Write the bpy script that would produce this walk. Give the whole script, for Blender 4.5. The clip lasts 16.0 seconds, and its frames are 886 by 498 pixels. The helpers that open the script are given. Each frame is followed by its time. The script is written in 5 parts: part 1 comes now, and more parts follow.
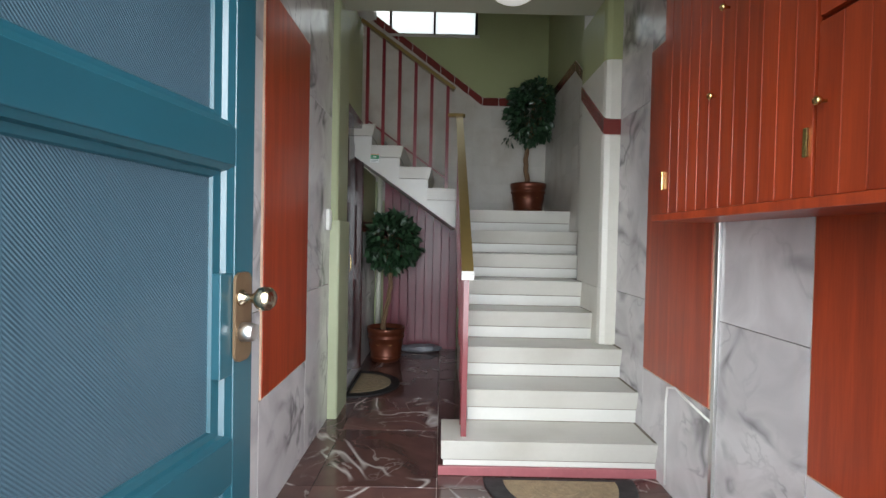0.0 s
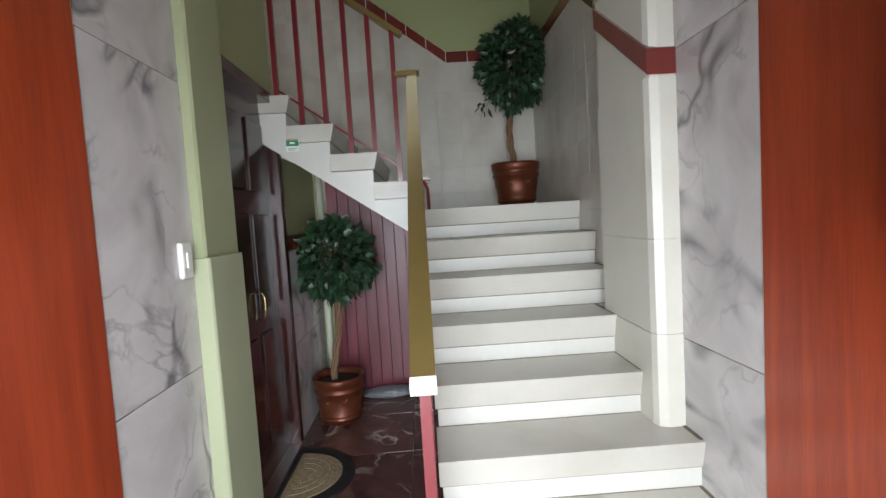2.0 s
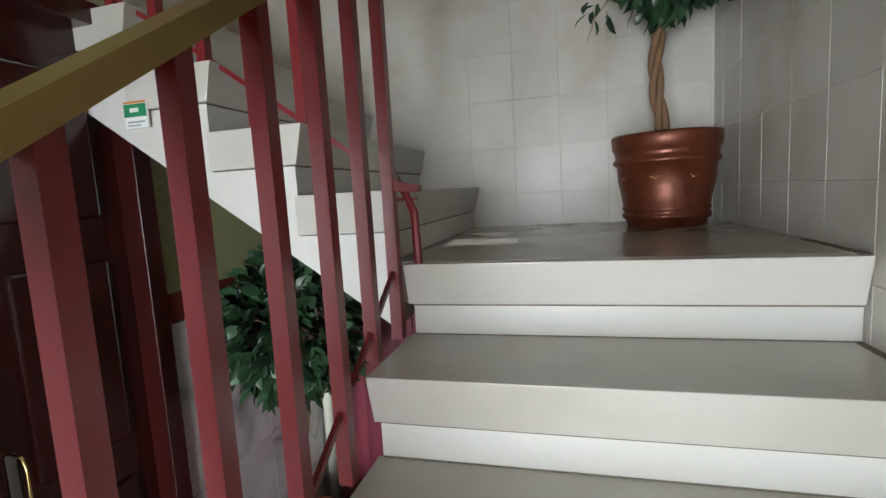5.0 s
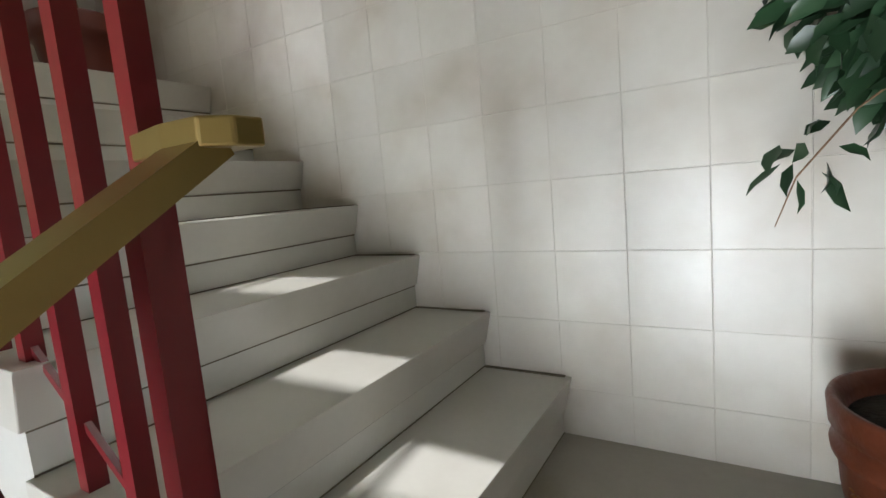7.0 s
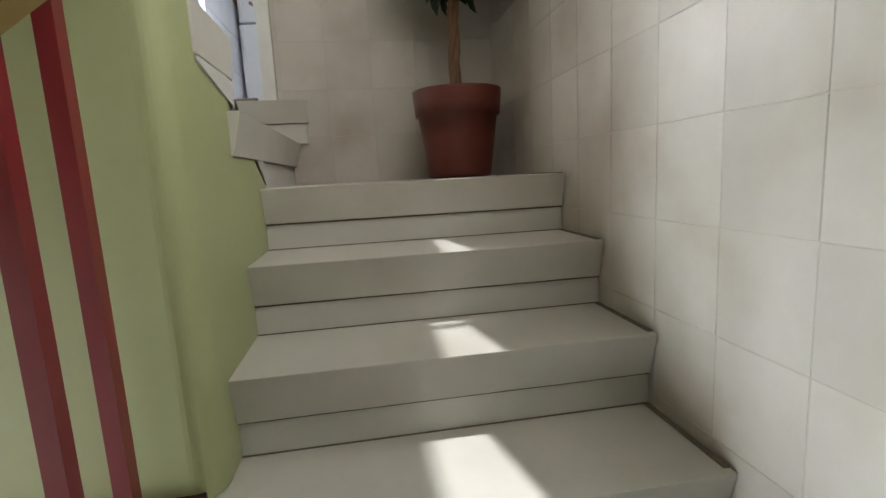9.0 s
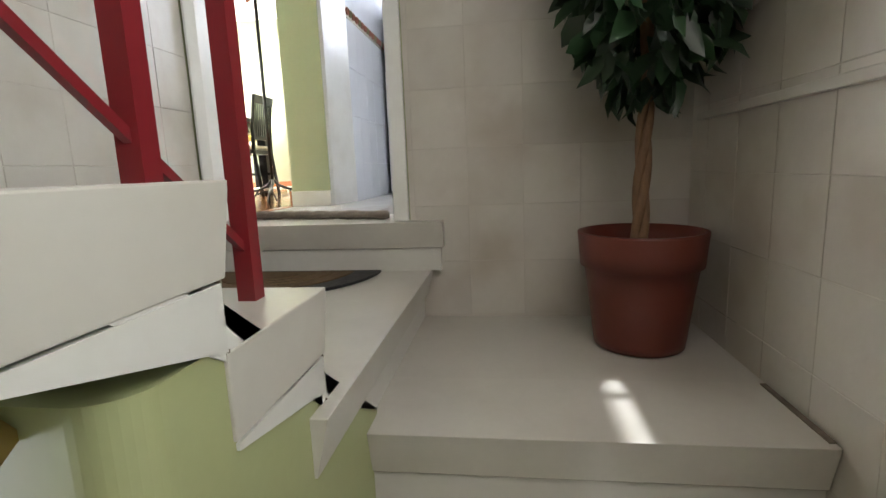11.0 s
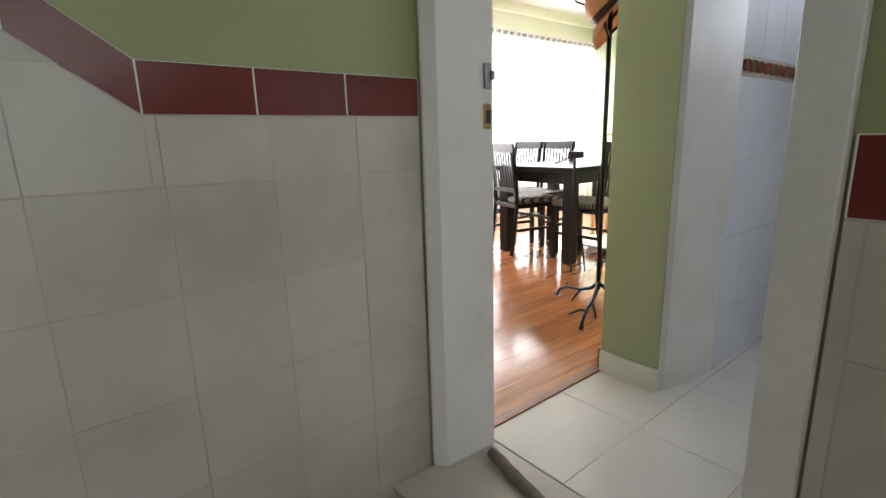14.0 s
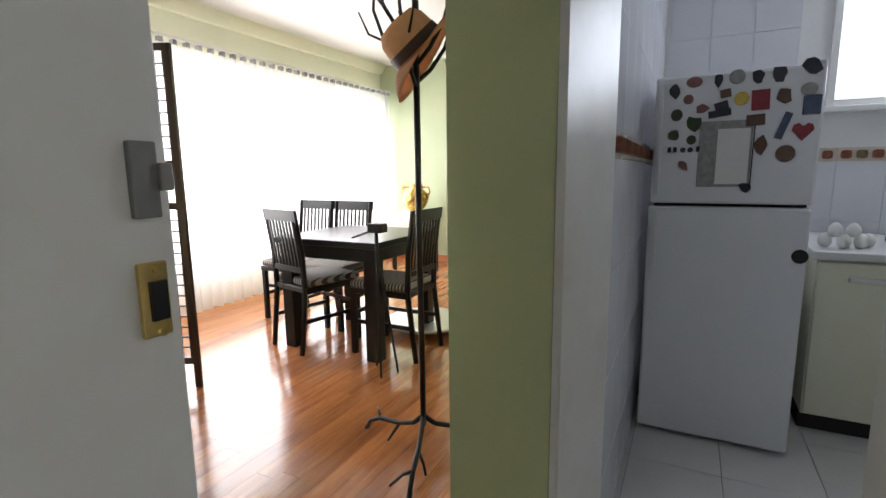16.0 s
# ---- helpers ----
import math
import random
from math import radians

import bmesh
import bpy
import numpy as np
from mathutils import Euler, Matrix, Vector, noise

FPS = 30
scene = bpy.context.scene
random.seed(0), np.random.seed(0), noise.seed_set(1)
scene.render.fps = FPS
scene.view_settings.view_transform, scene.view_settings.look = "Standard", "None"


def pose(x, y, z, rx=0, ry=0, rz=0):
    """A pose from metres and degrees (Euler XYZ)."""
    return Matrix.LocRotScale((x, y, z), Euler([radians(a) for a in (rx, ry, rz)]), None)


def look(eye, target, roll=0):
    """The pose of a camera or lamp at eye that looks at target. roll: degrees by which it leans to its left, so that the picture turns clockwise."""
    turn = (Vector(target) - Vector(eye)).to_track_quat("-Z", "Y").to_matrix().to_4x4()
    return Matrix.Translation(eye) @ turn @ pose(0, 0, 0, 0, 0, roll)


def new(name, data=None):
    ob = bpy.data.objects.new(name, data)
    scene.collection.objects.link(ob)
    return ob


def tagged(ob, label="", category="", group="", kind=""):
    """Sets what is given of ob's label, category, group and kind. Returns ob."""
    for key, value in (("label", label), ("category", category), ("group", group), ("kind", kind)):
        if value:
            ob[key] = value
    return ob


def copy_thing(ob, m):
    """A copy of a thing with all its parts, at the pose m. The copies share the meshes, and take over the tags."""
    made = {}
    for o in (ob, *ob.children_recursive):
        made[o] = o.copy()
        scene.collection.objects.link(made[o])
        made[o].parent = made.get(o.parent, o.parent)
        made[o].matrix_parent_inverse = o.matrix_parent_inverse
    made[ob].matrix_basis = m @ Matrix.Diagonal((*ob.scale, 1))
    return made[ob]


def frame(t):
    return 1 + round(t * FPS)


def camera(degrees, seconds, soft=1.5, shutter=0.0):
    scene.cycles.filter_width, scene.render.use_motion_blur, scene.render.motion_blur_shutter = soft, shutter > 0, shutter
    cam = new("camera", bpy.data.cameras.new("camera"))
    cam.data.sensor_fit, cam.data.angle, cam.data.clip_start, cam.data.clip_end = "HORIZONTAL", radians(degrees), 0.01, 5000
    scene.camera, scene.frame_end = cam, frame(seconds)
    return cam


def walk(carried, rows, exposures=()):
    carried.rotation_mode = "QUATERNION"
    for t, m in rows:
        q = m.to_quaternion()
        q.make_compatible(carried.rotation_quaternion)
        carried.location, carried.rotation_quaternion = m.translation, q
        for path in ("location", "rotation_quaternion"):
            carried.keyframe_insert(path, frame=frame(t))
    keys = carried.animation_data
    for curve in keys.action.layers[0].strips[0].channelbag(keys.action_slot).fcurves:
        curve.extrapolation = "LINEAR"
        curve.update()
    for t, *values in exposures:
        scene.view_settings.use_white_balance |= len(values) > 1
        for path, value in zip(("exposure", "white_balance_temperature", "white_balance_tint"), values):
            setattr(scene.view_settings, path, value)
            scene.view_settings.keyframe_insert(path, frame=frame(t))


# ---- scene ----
cam = camera(85.0, 16.0)
PATH = [
    (0, (2.643, 1.604, 1.247), (2.647, 3.604, 1.206), 1.2),
    (0.3, (2.611, 1.799, 1.292), (2.618, 3.799, 1.243), 0.3),
    (0.5, (2.582, 1.96, 1.35), (2.614, 3.954, 1.209), -0.9),
    (0.7, (2.603, 2.063, 1.406), (2.654, 4.052, 1.202), -3.3),
    (1, (2.66, 2.292, 1.403), (2.842, 4.274, 1.2), -2.7),
    (1.5, (2.734, 2.621, 1.444), (2.829, 4.613, 1.292), -2.4),
    (2, (2.807, 2.94, 1.462), (2.874, 4.935, 1.333), -3.5),
    (2.5, (2.974, 3.284, 1.414), (3.085, 5.274, 1.247), -4.2),
    (3, (3.1, 3.623, 1.391), (2.925, 5.597, 1.12), -4.6),
    (3.2, (3.11, 3.761, 1.409), (2.901, 5.728, 1.118), -3.9),
    (5.3, (3.22, 5.013, 1.792), (2.652, 6.919, 1.585), -4.5),
    (5.5, (3.212, 5.113, 1.868), (2.621, 7.014, 1.682), -5.6),
    (6, (3.266, 5.333, 2.025), (2.571, 7.203, 1.887), -4.3),
    (6.5, (3.24, 5.534, 2.143), (2.584, 7.413, 1.945), -4.0),
    (7, (3.231, 5.761, 2.31), (2.191, 7.451, 2.067), -5.0),
    (7.5, (3.167, 5.907, 2.539), (1.956, 7.46, 2.19), -4.5),
    (8, (3.134, 6.155, 2.642), (1.513, 7.287, 2.338), -3.4),
    (8.5, (2.977, 6.346, 2.685), (1.122, 7.042, 2.408), -3.5),
    (9, (2.758, 6.498, 2.867), (0.806, 6.804, 2.561), -3.0),
    (9.2, (2.69, 6.55, 2.893), (0.718, 6.745, 2.623), -3.5),
    (11.3, (2.062, 6.484, 3.488), (0.129, 6.093, 3.155), -1.9),
    (11.5, (1.96, 6.467, 3.522), (0.048, 5.979, 3.197), -1.7),
    (12, (1.765, 6.468, 3.71), (-0.12, 5.873, 3.404), -2.2),
    (12.5, (1.594, 6.481, 3.894), (-0.11, 5.484, 3.58), -2.3),
    (13, (1.4, 6.38, 3.968), (-0.126, 5.135, 3.622), -1.6),
    (13.5, (1.233, 6.321, 4.089), (-0.224, 5.011, 3.684), -2.2),
    (14, (1.063, 6.281, 4.188), (-0.156, 4.759, 3.743), -1.6),
    (14.5, (0.953, 6.212, 4.24), (-0.364, 4.752, 3.873), 1.4),
    (15, (0.786, 6.034, 4.317), (-0.842, 4.923, 3.978), 0.5),
    (15.5, (0.56, 5.838, 4.354), (-1.211, 4.965, 4.035), -1.0),
    (16, (0.365, 5.717, 4.351), (-1.394, 4.816, 4.037), -0.7),
]
SKY, SUN, W_STAIR, W_DINING, W_KITCHEN, W_DOOR = 0.12, 2.6, 6.5, 270, 22, 125
EXPOSURE = [(0, -1.1), (1.0, -0.7), (1.5, -0.45), (3.0, -0.85), (5.5, 0.2), (7.0, 0.65), (8.0, 0.7), (9.0, 0.95), (11.5, 0.85), (12.0, 0.95), (12.5, 0.8), (13.5, -0.1), (14.5, -0.45), (15.0, -0.75), (15.5, -0.55), (16, -0.9)]
walk(cam, [(t, look(eye, target, roll)) for t, eye, target, roll in PATH], EXPOSURE)

# ---- world, sun, large lights ----
world = bpy.data.worlds.new("sky")
scene.world = world
world.use_nodes = True
wn = world.node_tree
sky = wn.nodes.new("ShaderNodeTexSky")
sky.sky_type, sky.sun_disc = "NISHITA", False
sky.sun_elevation, sky.sun_rotation = radians(75), radians(0)
sky.air_density, sky.dust_density = 1.0, 2.5
wn.nodes["Background"].inputs["Strength"].default_value = SKY
wn.links.new(sky.outputs[0], wn.nodes["Background"].inputs["Color"])

sun = new("sun", bpy.data.lights.new("sun", "SUN"))
sun.data.energy, sun.data.angle, sun.data.color = SUN, radians(1.2), (0.96, 0.98, 1.0)
sun.matrix_world = look((2.2 - 0.25, 7.1 + 0.268 * 10, 10), (2.2, 7.1, 0))


def area_lamp(name, m, w, h, watts, colour, spread=180):
    d = bpy.data.lights.new(name, "AREA")
    d.shape, d.size, d.size_y, d.energy, d.color = "RECTANGLE", w, h, watts, colour
    d.spread = radians(spread)
    ob = new(name, d)
    ob.matrix_world = m
    return ob


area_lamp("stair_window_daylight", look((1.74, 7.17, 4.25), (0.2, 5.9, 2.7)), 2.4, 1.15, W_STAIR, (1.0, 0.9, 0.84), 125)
area_lamp("entrance_daylight", look((2.66, 1.96, 1.14), (2.3, 5, 0.05)), 1.3, 2.0, W_DOOR, (0.87, 0.94, 1.0), 120)
area_lamp("dining_window_daylight", look((-2.88, 2.09, 4.41), (-2.88, 6, 4.0)), 3.9, 1.5, W_DINING, (0.97, 0.935, 1.0))
area_lamp("kitchen_window_daylight", look((-2.72, 6.73, 5.07), (-1.3, 5.6, 4.2)), 0.78, 0.75, W_KITCHEN, (0.82, 0.86, 1.0))


# ---- mesh helpers ----
def mesh_of(bm, name):
    bmesh.ops.recalc_face_normals(bm, faces=bm.faces)
    me = bpy.data.meshes.new(name)
    bm.to_mesh(me)
    bm.free()
    return me


def smooth(me, on=True):
    me.polygons.foreach_set("use_smooth", [on] * len(me.polygons))


def part(name, bm, material, parent, label="", shade=False):
    me = mesh_of(bm, name) if isinstance(bm, bmesh.types.BMesh) else bm
    if shade:
        smooth(me)
    if not me.materials:
        me.materials.append(material)
    ob = new(name, me)
    ob.parent = parent
    return tagged(ob, label)


def solid(name, bm, material, label, category, kind="", group="", shade=False):
    ob = part(name, bm, material, None, "", shade)
    return tagged(ob, label, category, group, kind)


def thing(name, label, category, group="", kind="", at=(0, 0, 0), rz=0):
    ob = new(name)
    ob.empty_display_size = 0.1
    ob.matrix_world = pose(*at, 0, 0, rz)
    return tagged(ob, label, category, group, kind)


def box(bm, x0, x1, y0, y1, z0, z1, bevel=0.0, m=None):
    vs = [bm.verts.new((x, y, z)) for z in (z0, z1) for x, y in ((x0, y0), (x1, y0), (x1, y1), (x0, y1))]
    fs = [bm.faces.new([vs[i] for i in q]) for q in ((3, 2, 1, 0), (4, 5, 6, 7), (0, 1, 5, 4), (1, 2, 6, 5), (2, 3, 7, 6), (3, 0, 4, 7))]
    if m is not None:
        bmesh.ops.transform(bm, matrix=m, verts=vs)
    if bevel:
        es = list({e for f in fs for e in f.edges})
        bmesh.ops.bevel(bm, geom=es, offset=bevel, segments=2, affect="EDGES", profile=0.5)
    return bm


def boxed(*rows, bevel=0.0):
    bm = bmesh.new()
    for r in rows:
        box(bm, *r, bevel=bevel)
    return bm


def prism(bm, poly, axis, a, b, bevel=0.0):
    """Extrudes a polygon: axis 'y' takes (x, z) points, 'x' takes (y, z), 'z' takes (x, y)."""
    def put(p, v):
        return {"y": (p[0], v, p[1]), "x": (v, p[0], p[1]), "z": (p[0], p[1], v)}[axis]
    v0, v1 = [bm.verts.new(put(p, a)) for p in poly], [bm.verts.new(put(p, b)) for p in poly]
    n = len(poly)
    fs = [bm.faces.new(v0), bm.faces.new(v1[::-1])] + [bm.faces.new((v0[i], v1[i], v1[(i + 1) % n], v0[(i + 1) % n])) for i in range(n)]
    if bevel:
        bmesh.ops.bevel(bm, geom=list({e for f in fs for e in f.edges}), offset=bevel, segments=2, affect="EDGES", profile=0.5)
    return bm


def lathe(bm, profile, steps=40, centre=(0, 0, 0), cap=True):
    rings = [[bm.verts.new((centre[0] + r * math.cos(6.28319 * i / steps), centre[1] + r * math.sin(6.28319 * i / steps), centre[2] + z)) for i in range(steps)] for r, z in profile]
    for a, b in zip(rings, rings[1:]):
        for i in range(steps):
            bm.faces.new((a[i], a[(i + 1) % steps], b[(i + 1) % steps], b[i]))
    if cap:
        bm.faces.new(rings[0][::-1])
        bm.faces.new(rings[-1])
    return bm


def tube(bm, pts, radius, sides=8):
    """A round bar along points; radius is a number or one per point."""
    pts = [Vector(p) for p in pts]
    radii = radius if isinstance(radius, (list, tuple)) else [radius] * len(pts)
    rings, ref = [], None
    for i, p in enumerate(pts):
        d = (pts[min(i + 1, len(pts) - 1)] - pts[max(i - 1, 0)]).normalized()
        if ref is None:
            ref = d.orthogonal()
        u = (ref - d * ref.dot(d)).normalized()
        ref, w = u, d.cross(u)
        rings.append([bm.verts.new(p + radii[i] * (math.cos(a) * u + math.sin(a) * w)) for a in (6.28319 * k / sides for k in range(sides))])
    for a, b in zip(rings, rings[1:]):
        for i in range(sides):
            bm.faces.new((a[i], a[(i + 1) % sides], b[(i + 1) % sides], b[i]))
    bm.faces.new(rings[0][::-1])
    bm.faces.new(rings[-1])
    return bm


def bar(bm, a, b, w, h):
    """A rectangular bar from a to b, w wide sideways and h deep, with upright sides."""
    a, b = Vector(a), Vector(b)
    d = (b - a).normalized()
    side = d.cross(Vector((0, 0, 1)))
    side = side.normalized() if side.length > 1e-4 else Vector((1, 0, 0))
    up = side.cross(d)
    vs = [bm.verts.new(p + side * (s * w / 2) + up * (u * h / 2)) for p in (a, b) for s, u in ((-1, -1), (1, -1), (1, 1), (-1, 1))]
    for q in ((3, 2, 1, 0), (4, 5, 6, 7), (0, 1, 5, 4), (1, 2, 6, 5), (2, 3, 7, 6), (3, 0, 4, 7)):
        bm.faces.new([vs[i] for i in q])
    return bm


# ---- materials ----
def mat(name, colour, rough=0.5, metal=0.0, vary=0.08, scale=6.0, fine=60.0, bump=0.15, random_tone=0.0, stretch=(1, 1, 1), dirt=None, coat=0.0, spec=0.5, island=0.0, depth=0.004, roughvary=0.12):
    """Paint, metal, stone: tone at two scales, a fine relief, roughness that wanders; dirt: (colour, amount, scale)."""
    fine = min(fine, 110 if bump >= 0.5 else 45)
    m = bpy.data.materials.new(name)
    m.use_nodes = True
    t, ns, lk = m.node_tree, m.node_tree.nodes, m.node_tree.links.new
    b = ns["Principled BSDF"]
    co = ns.new("ShaderNodeTexCoord")
    mp = ns.new("ShaderNodeMapping")
    mp.inputs["Scale"].default_value = stretch
    geo = ns.new("ShaderNodeNewGeometry")
    lk(geo.outputs["Position"], mp.inputs["Vector"])
    n1, n2 = ns.new("ShaderNodeTexNoise"), ns.new("ShaderNodeTexNoise")
    n1.inputs["Scale"].default_value, n1.inputs["Detail"].default_value = scale, 2.5
    n2.inputs["Scale"].default_value, n2.inputs["Detail"].default_value = fine, 3
    lk(mp.outputs[0], n1.inputs["Vector"])
    lk(mp.outputs[0], n2.inputs["Vector"])
    add = ns.new("ShaderNodeMath")
    add.operation = "MULTIPLY_ADD"
    lk(n2.outputs["Fac"], add.inputs[0])
    add.inputs[1].default_value = 0.5
    lk(n1.outputs["Fac"], add.inputs[2])
    tone = ns.new("ShaderNodeMapRange")
    tone.inputs["From Min"].default_value, tone.inputs["From Max"].default_value = 0.35, 1.15
    tone.inputs["To Min"].default_value, tone.inputs["To Max"].default_value = 1 - vary, 1 + vary
    lk(add.outputs[0], tone.inputs["Value"])
    last = tone.outputs[0]
    if random_tone or island:
        oi = ns.new("ShaderNodeObjectInfo")
        rr = ns.new("ShaderNodeMapRange")
        k = random_tone or island
        rr.inputs["To Min"].default_value, rr.inputs["To Max"].default_value = 1 - k, 1 + k
        lk(oi.outputs["Random"] if random_tone else geo.outputs["Random Per Island"], rr.inputs["Value"])
        mu = ns.new("ShaderNodeMath")
        mu.operation = "MULTIPLY"
        lk(last, mu.inputs[0])
        lk(rr.outputs[0], mu.inputs[1])
        last = mu.outputs[0]
    sc = ns.new("ShaderNodeVectorMath")
    sc.operation = "SCALE"
    sc.inputs[0].default_value = colour
    lk(last, sc.inputs["Scale"])
    out = sc.outputs[0]
    if dirt:
        nd = ns.new("ShaderNodeTexNoise")
        nd.inputs["Scale"].default_value, nd.inputs["Detail"].default_value = dirt[2], 3
        lk(geo.outputs["Position"], nd.inputs["Vector"])
        dr = ns.new("ShaderNodeMapRange")
        dr.inputs["From Min"].default_value, dr.inputs["From Max"].default_value = 0.4, 0.85
        dr.interpolation_type = "SMOOTHSTEP"
        dr.inputs["To Max"].default_value = dirt[1]
        lk(nd.outputs["Fac"], dr.inputs["Value"])
        mx = ns.new("ShaderNodeMix")
        mx.data_type = "RGBA"
        lk(dr.outputs[0], mx.inputs["Factor"])
        lk(out, mx.inputs["A"])
        mx.inputs["B"].default_value = (*dirt[0], 1)
        out = mx.outputs["Result"]
    lk(out, b.inputs["Base Color"])
    rv = ns.new("ShaderNodeMapRange")
    rv.inputs["From Min"].default_value, rv.inputs["From Max"].default_value = 0.3, 0.7
    lo, hi = max(0.02, rough - roughvary * rough), min(1, rough + roughvary * rough)
    if lo < 0.28 < hi:
        lo, hi = (lo, 0.265) if rough < 0.24 else (0.285, max(hi, 0.31))
    rv.inputs["To Min"].default_value, rv.inputs["To Max"].default_value = lo, hi
    lk(n1.outputs["Fac"], rv.inputs["Value"])
    lk(rv.outputs[0], b.inputs["Roughness"])
    b.inputs["Metallic"].default_value = metal
    b.inputs["Coat Weight"].default_value = coat
    b.inputs["Specular IOR Level"].default_value = spec
    if bump:
        bp = ns.new("ShaderNodeBump")
        bp.inputs["Strength"].default_value, bp.inputs["Distance"].default_value = bump, depth
        lk(add.outputs[0] if bump >= 0.25 else n1.outputs["Fac"], bp.inputs["Height"])
        lk(bp.outputs[0], b.inputs["Normal"])
    return m


def grain(name, dark, light, stretch, rough=0.3, coat=0.2, scale=3.0, random_tone=0.1, bump=0.05):
    """Varnished wood: fibres run along the axis with the small stretch."""
    m = bpy.data.materials.new(name)
    m.use_nodes = True
    ns, lk = m.node_tree.nodes, m.node_tree.links.new
    b = ns["Principled BSDF"]
    geo, oi = ns.new("ShaderNodeNewGeometry"), ns.new("ShaderNodeObjectInfo")
    off = ns.new("ShaderNodeVectorMath")
    off.operation = "MULTIPLY_ADD"
    off.inputs[1].default_value = stretch
    lk(geo.outputs["Position"], off.inputs[0])
    sh = ns.new("ShaderNodeMath")
    sh.operation = "MULTIPLY"
    sh.inputs[1].default_value = 17.0
    lk(oi.outputs["Random"], sh.inputs[0])
    lk(sh.outputs[0], off.inputs[2])
    n1, n2 = ns.new("ShaderNodeTexNoise"), ns.new("ShaderNodeTexNoise")
    n1.inputs["Scale"].default_value, n1.inputs["Detail"].default_value, n1.inputs["Distortion"].default_value = scale, 6, 0.6
    n2.inputs["Scale"].default_value, n2.inputs["Detail"].default_value = scale * 9, 4
    lk(off.outputs[0], n1.inputs["Vector"])
    lk(off.outputs[0], n2.inputs["Vector"])
    ad = ns.new("ShaderNodeMath")
    ad.operation = "MULTIPLY_ADD"
    ad.inputs[1].default_value = 0.45
    lk(n2.outputs["Fac"], ad.inputs[0])
    lk(n1.outputs["Fac"], ad.inputs[2])
    cr = ns.new("ShaderNodeValToRGB")
    cr.color_ramp.elements[0].position, cr.color_ramp.elements[0].color = 0.45, (*dark, 1)
    cr.color_ramp.elements[1].position, cr.color_ramp.elements[1].color = 0.95, (*light, 1)
    lk(ad.outputs[0], cr.inputs["Fac"])
    rr = ns.new("ShaderNodeMapRange")
    rr.inputs["To Min"].default_value, rr.inputs["To Max"].default_value = 1 - random_tone, 1 + random_tone
    lk(oi.outputs["Random"], rr.inputs["Value"])
    sc = ns.new("ShaderNodeVectorMath")
    sc.operation = "SCALE"
    lk(cr.outputs["Color"], sc.inputs[0])
    lk(rr.outputs[0], sc.inputs["Scale"])
    lk(sc.outputs[0], b.inputs["Base Color"])
    b.inputs["Roughness"].default_value, b.inputs["Coat Weight"].default_value, b.inputs["Coat Roughness"].default_value = rough, coat, 0.15
    bp = ns.new("ShaderNodeBump")
    bp.inputs["Strength"].default_value, bp.inputs["Distance"].default_value = bump, 0.003
    lk(ad.outputs[0], bp.inputs["Height"])
    lk(bp.outputs[0], b.inputs["Normal"])
    return m


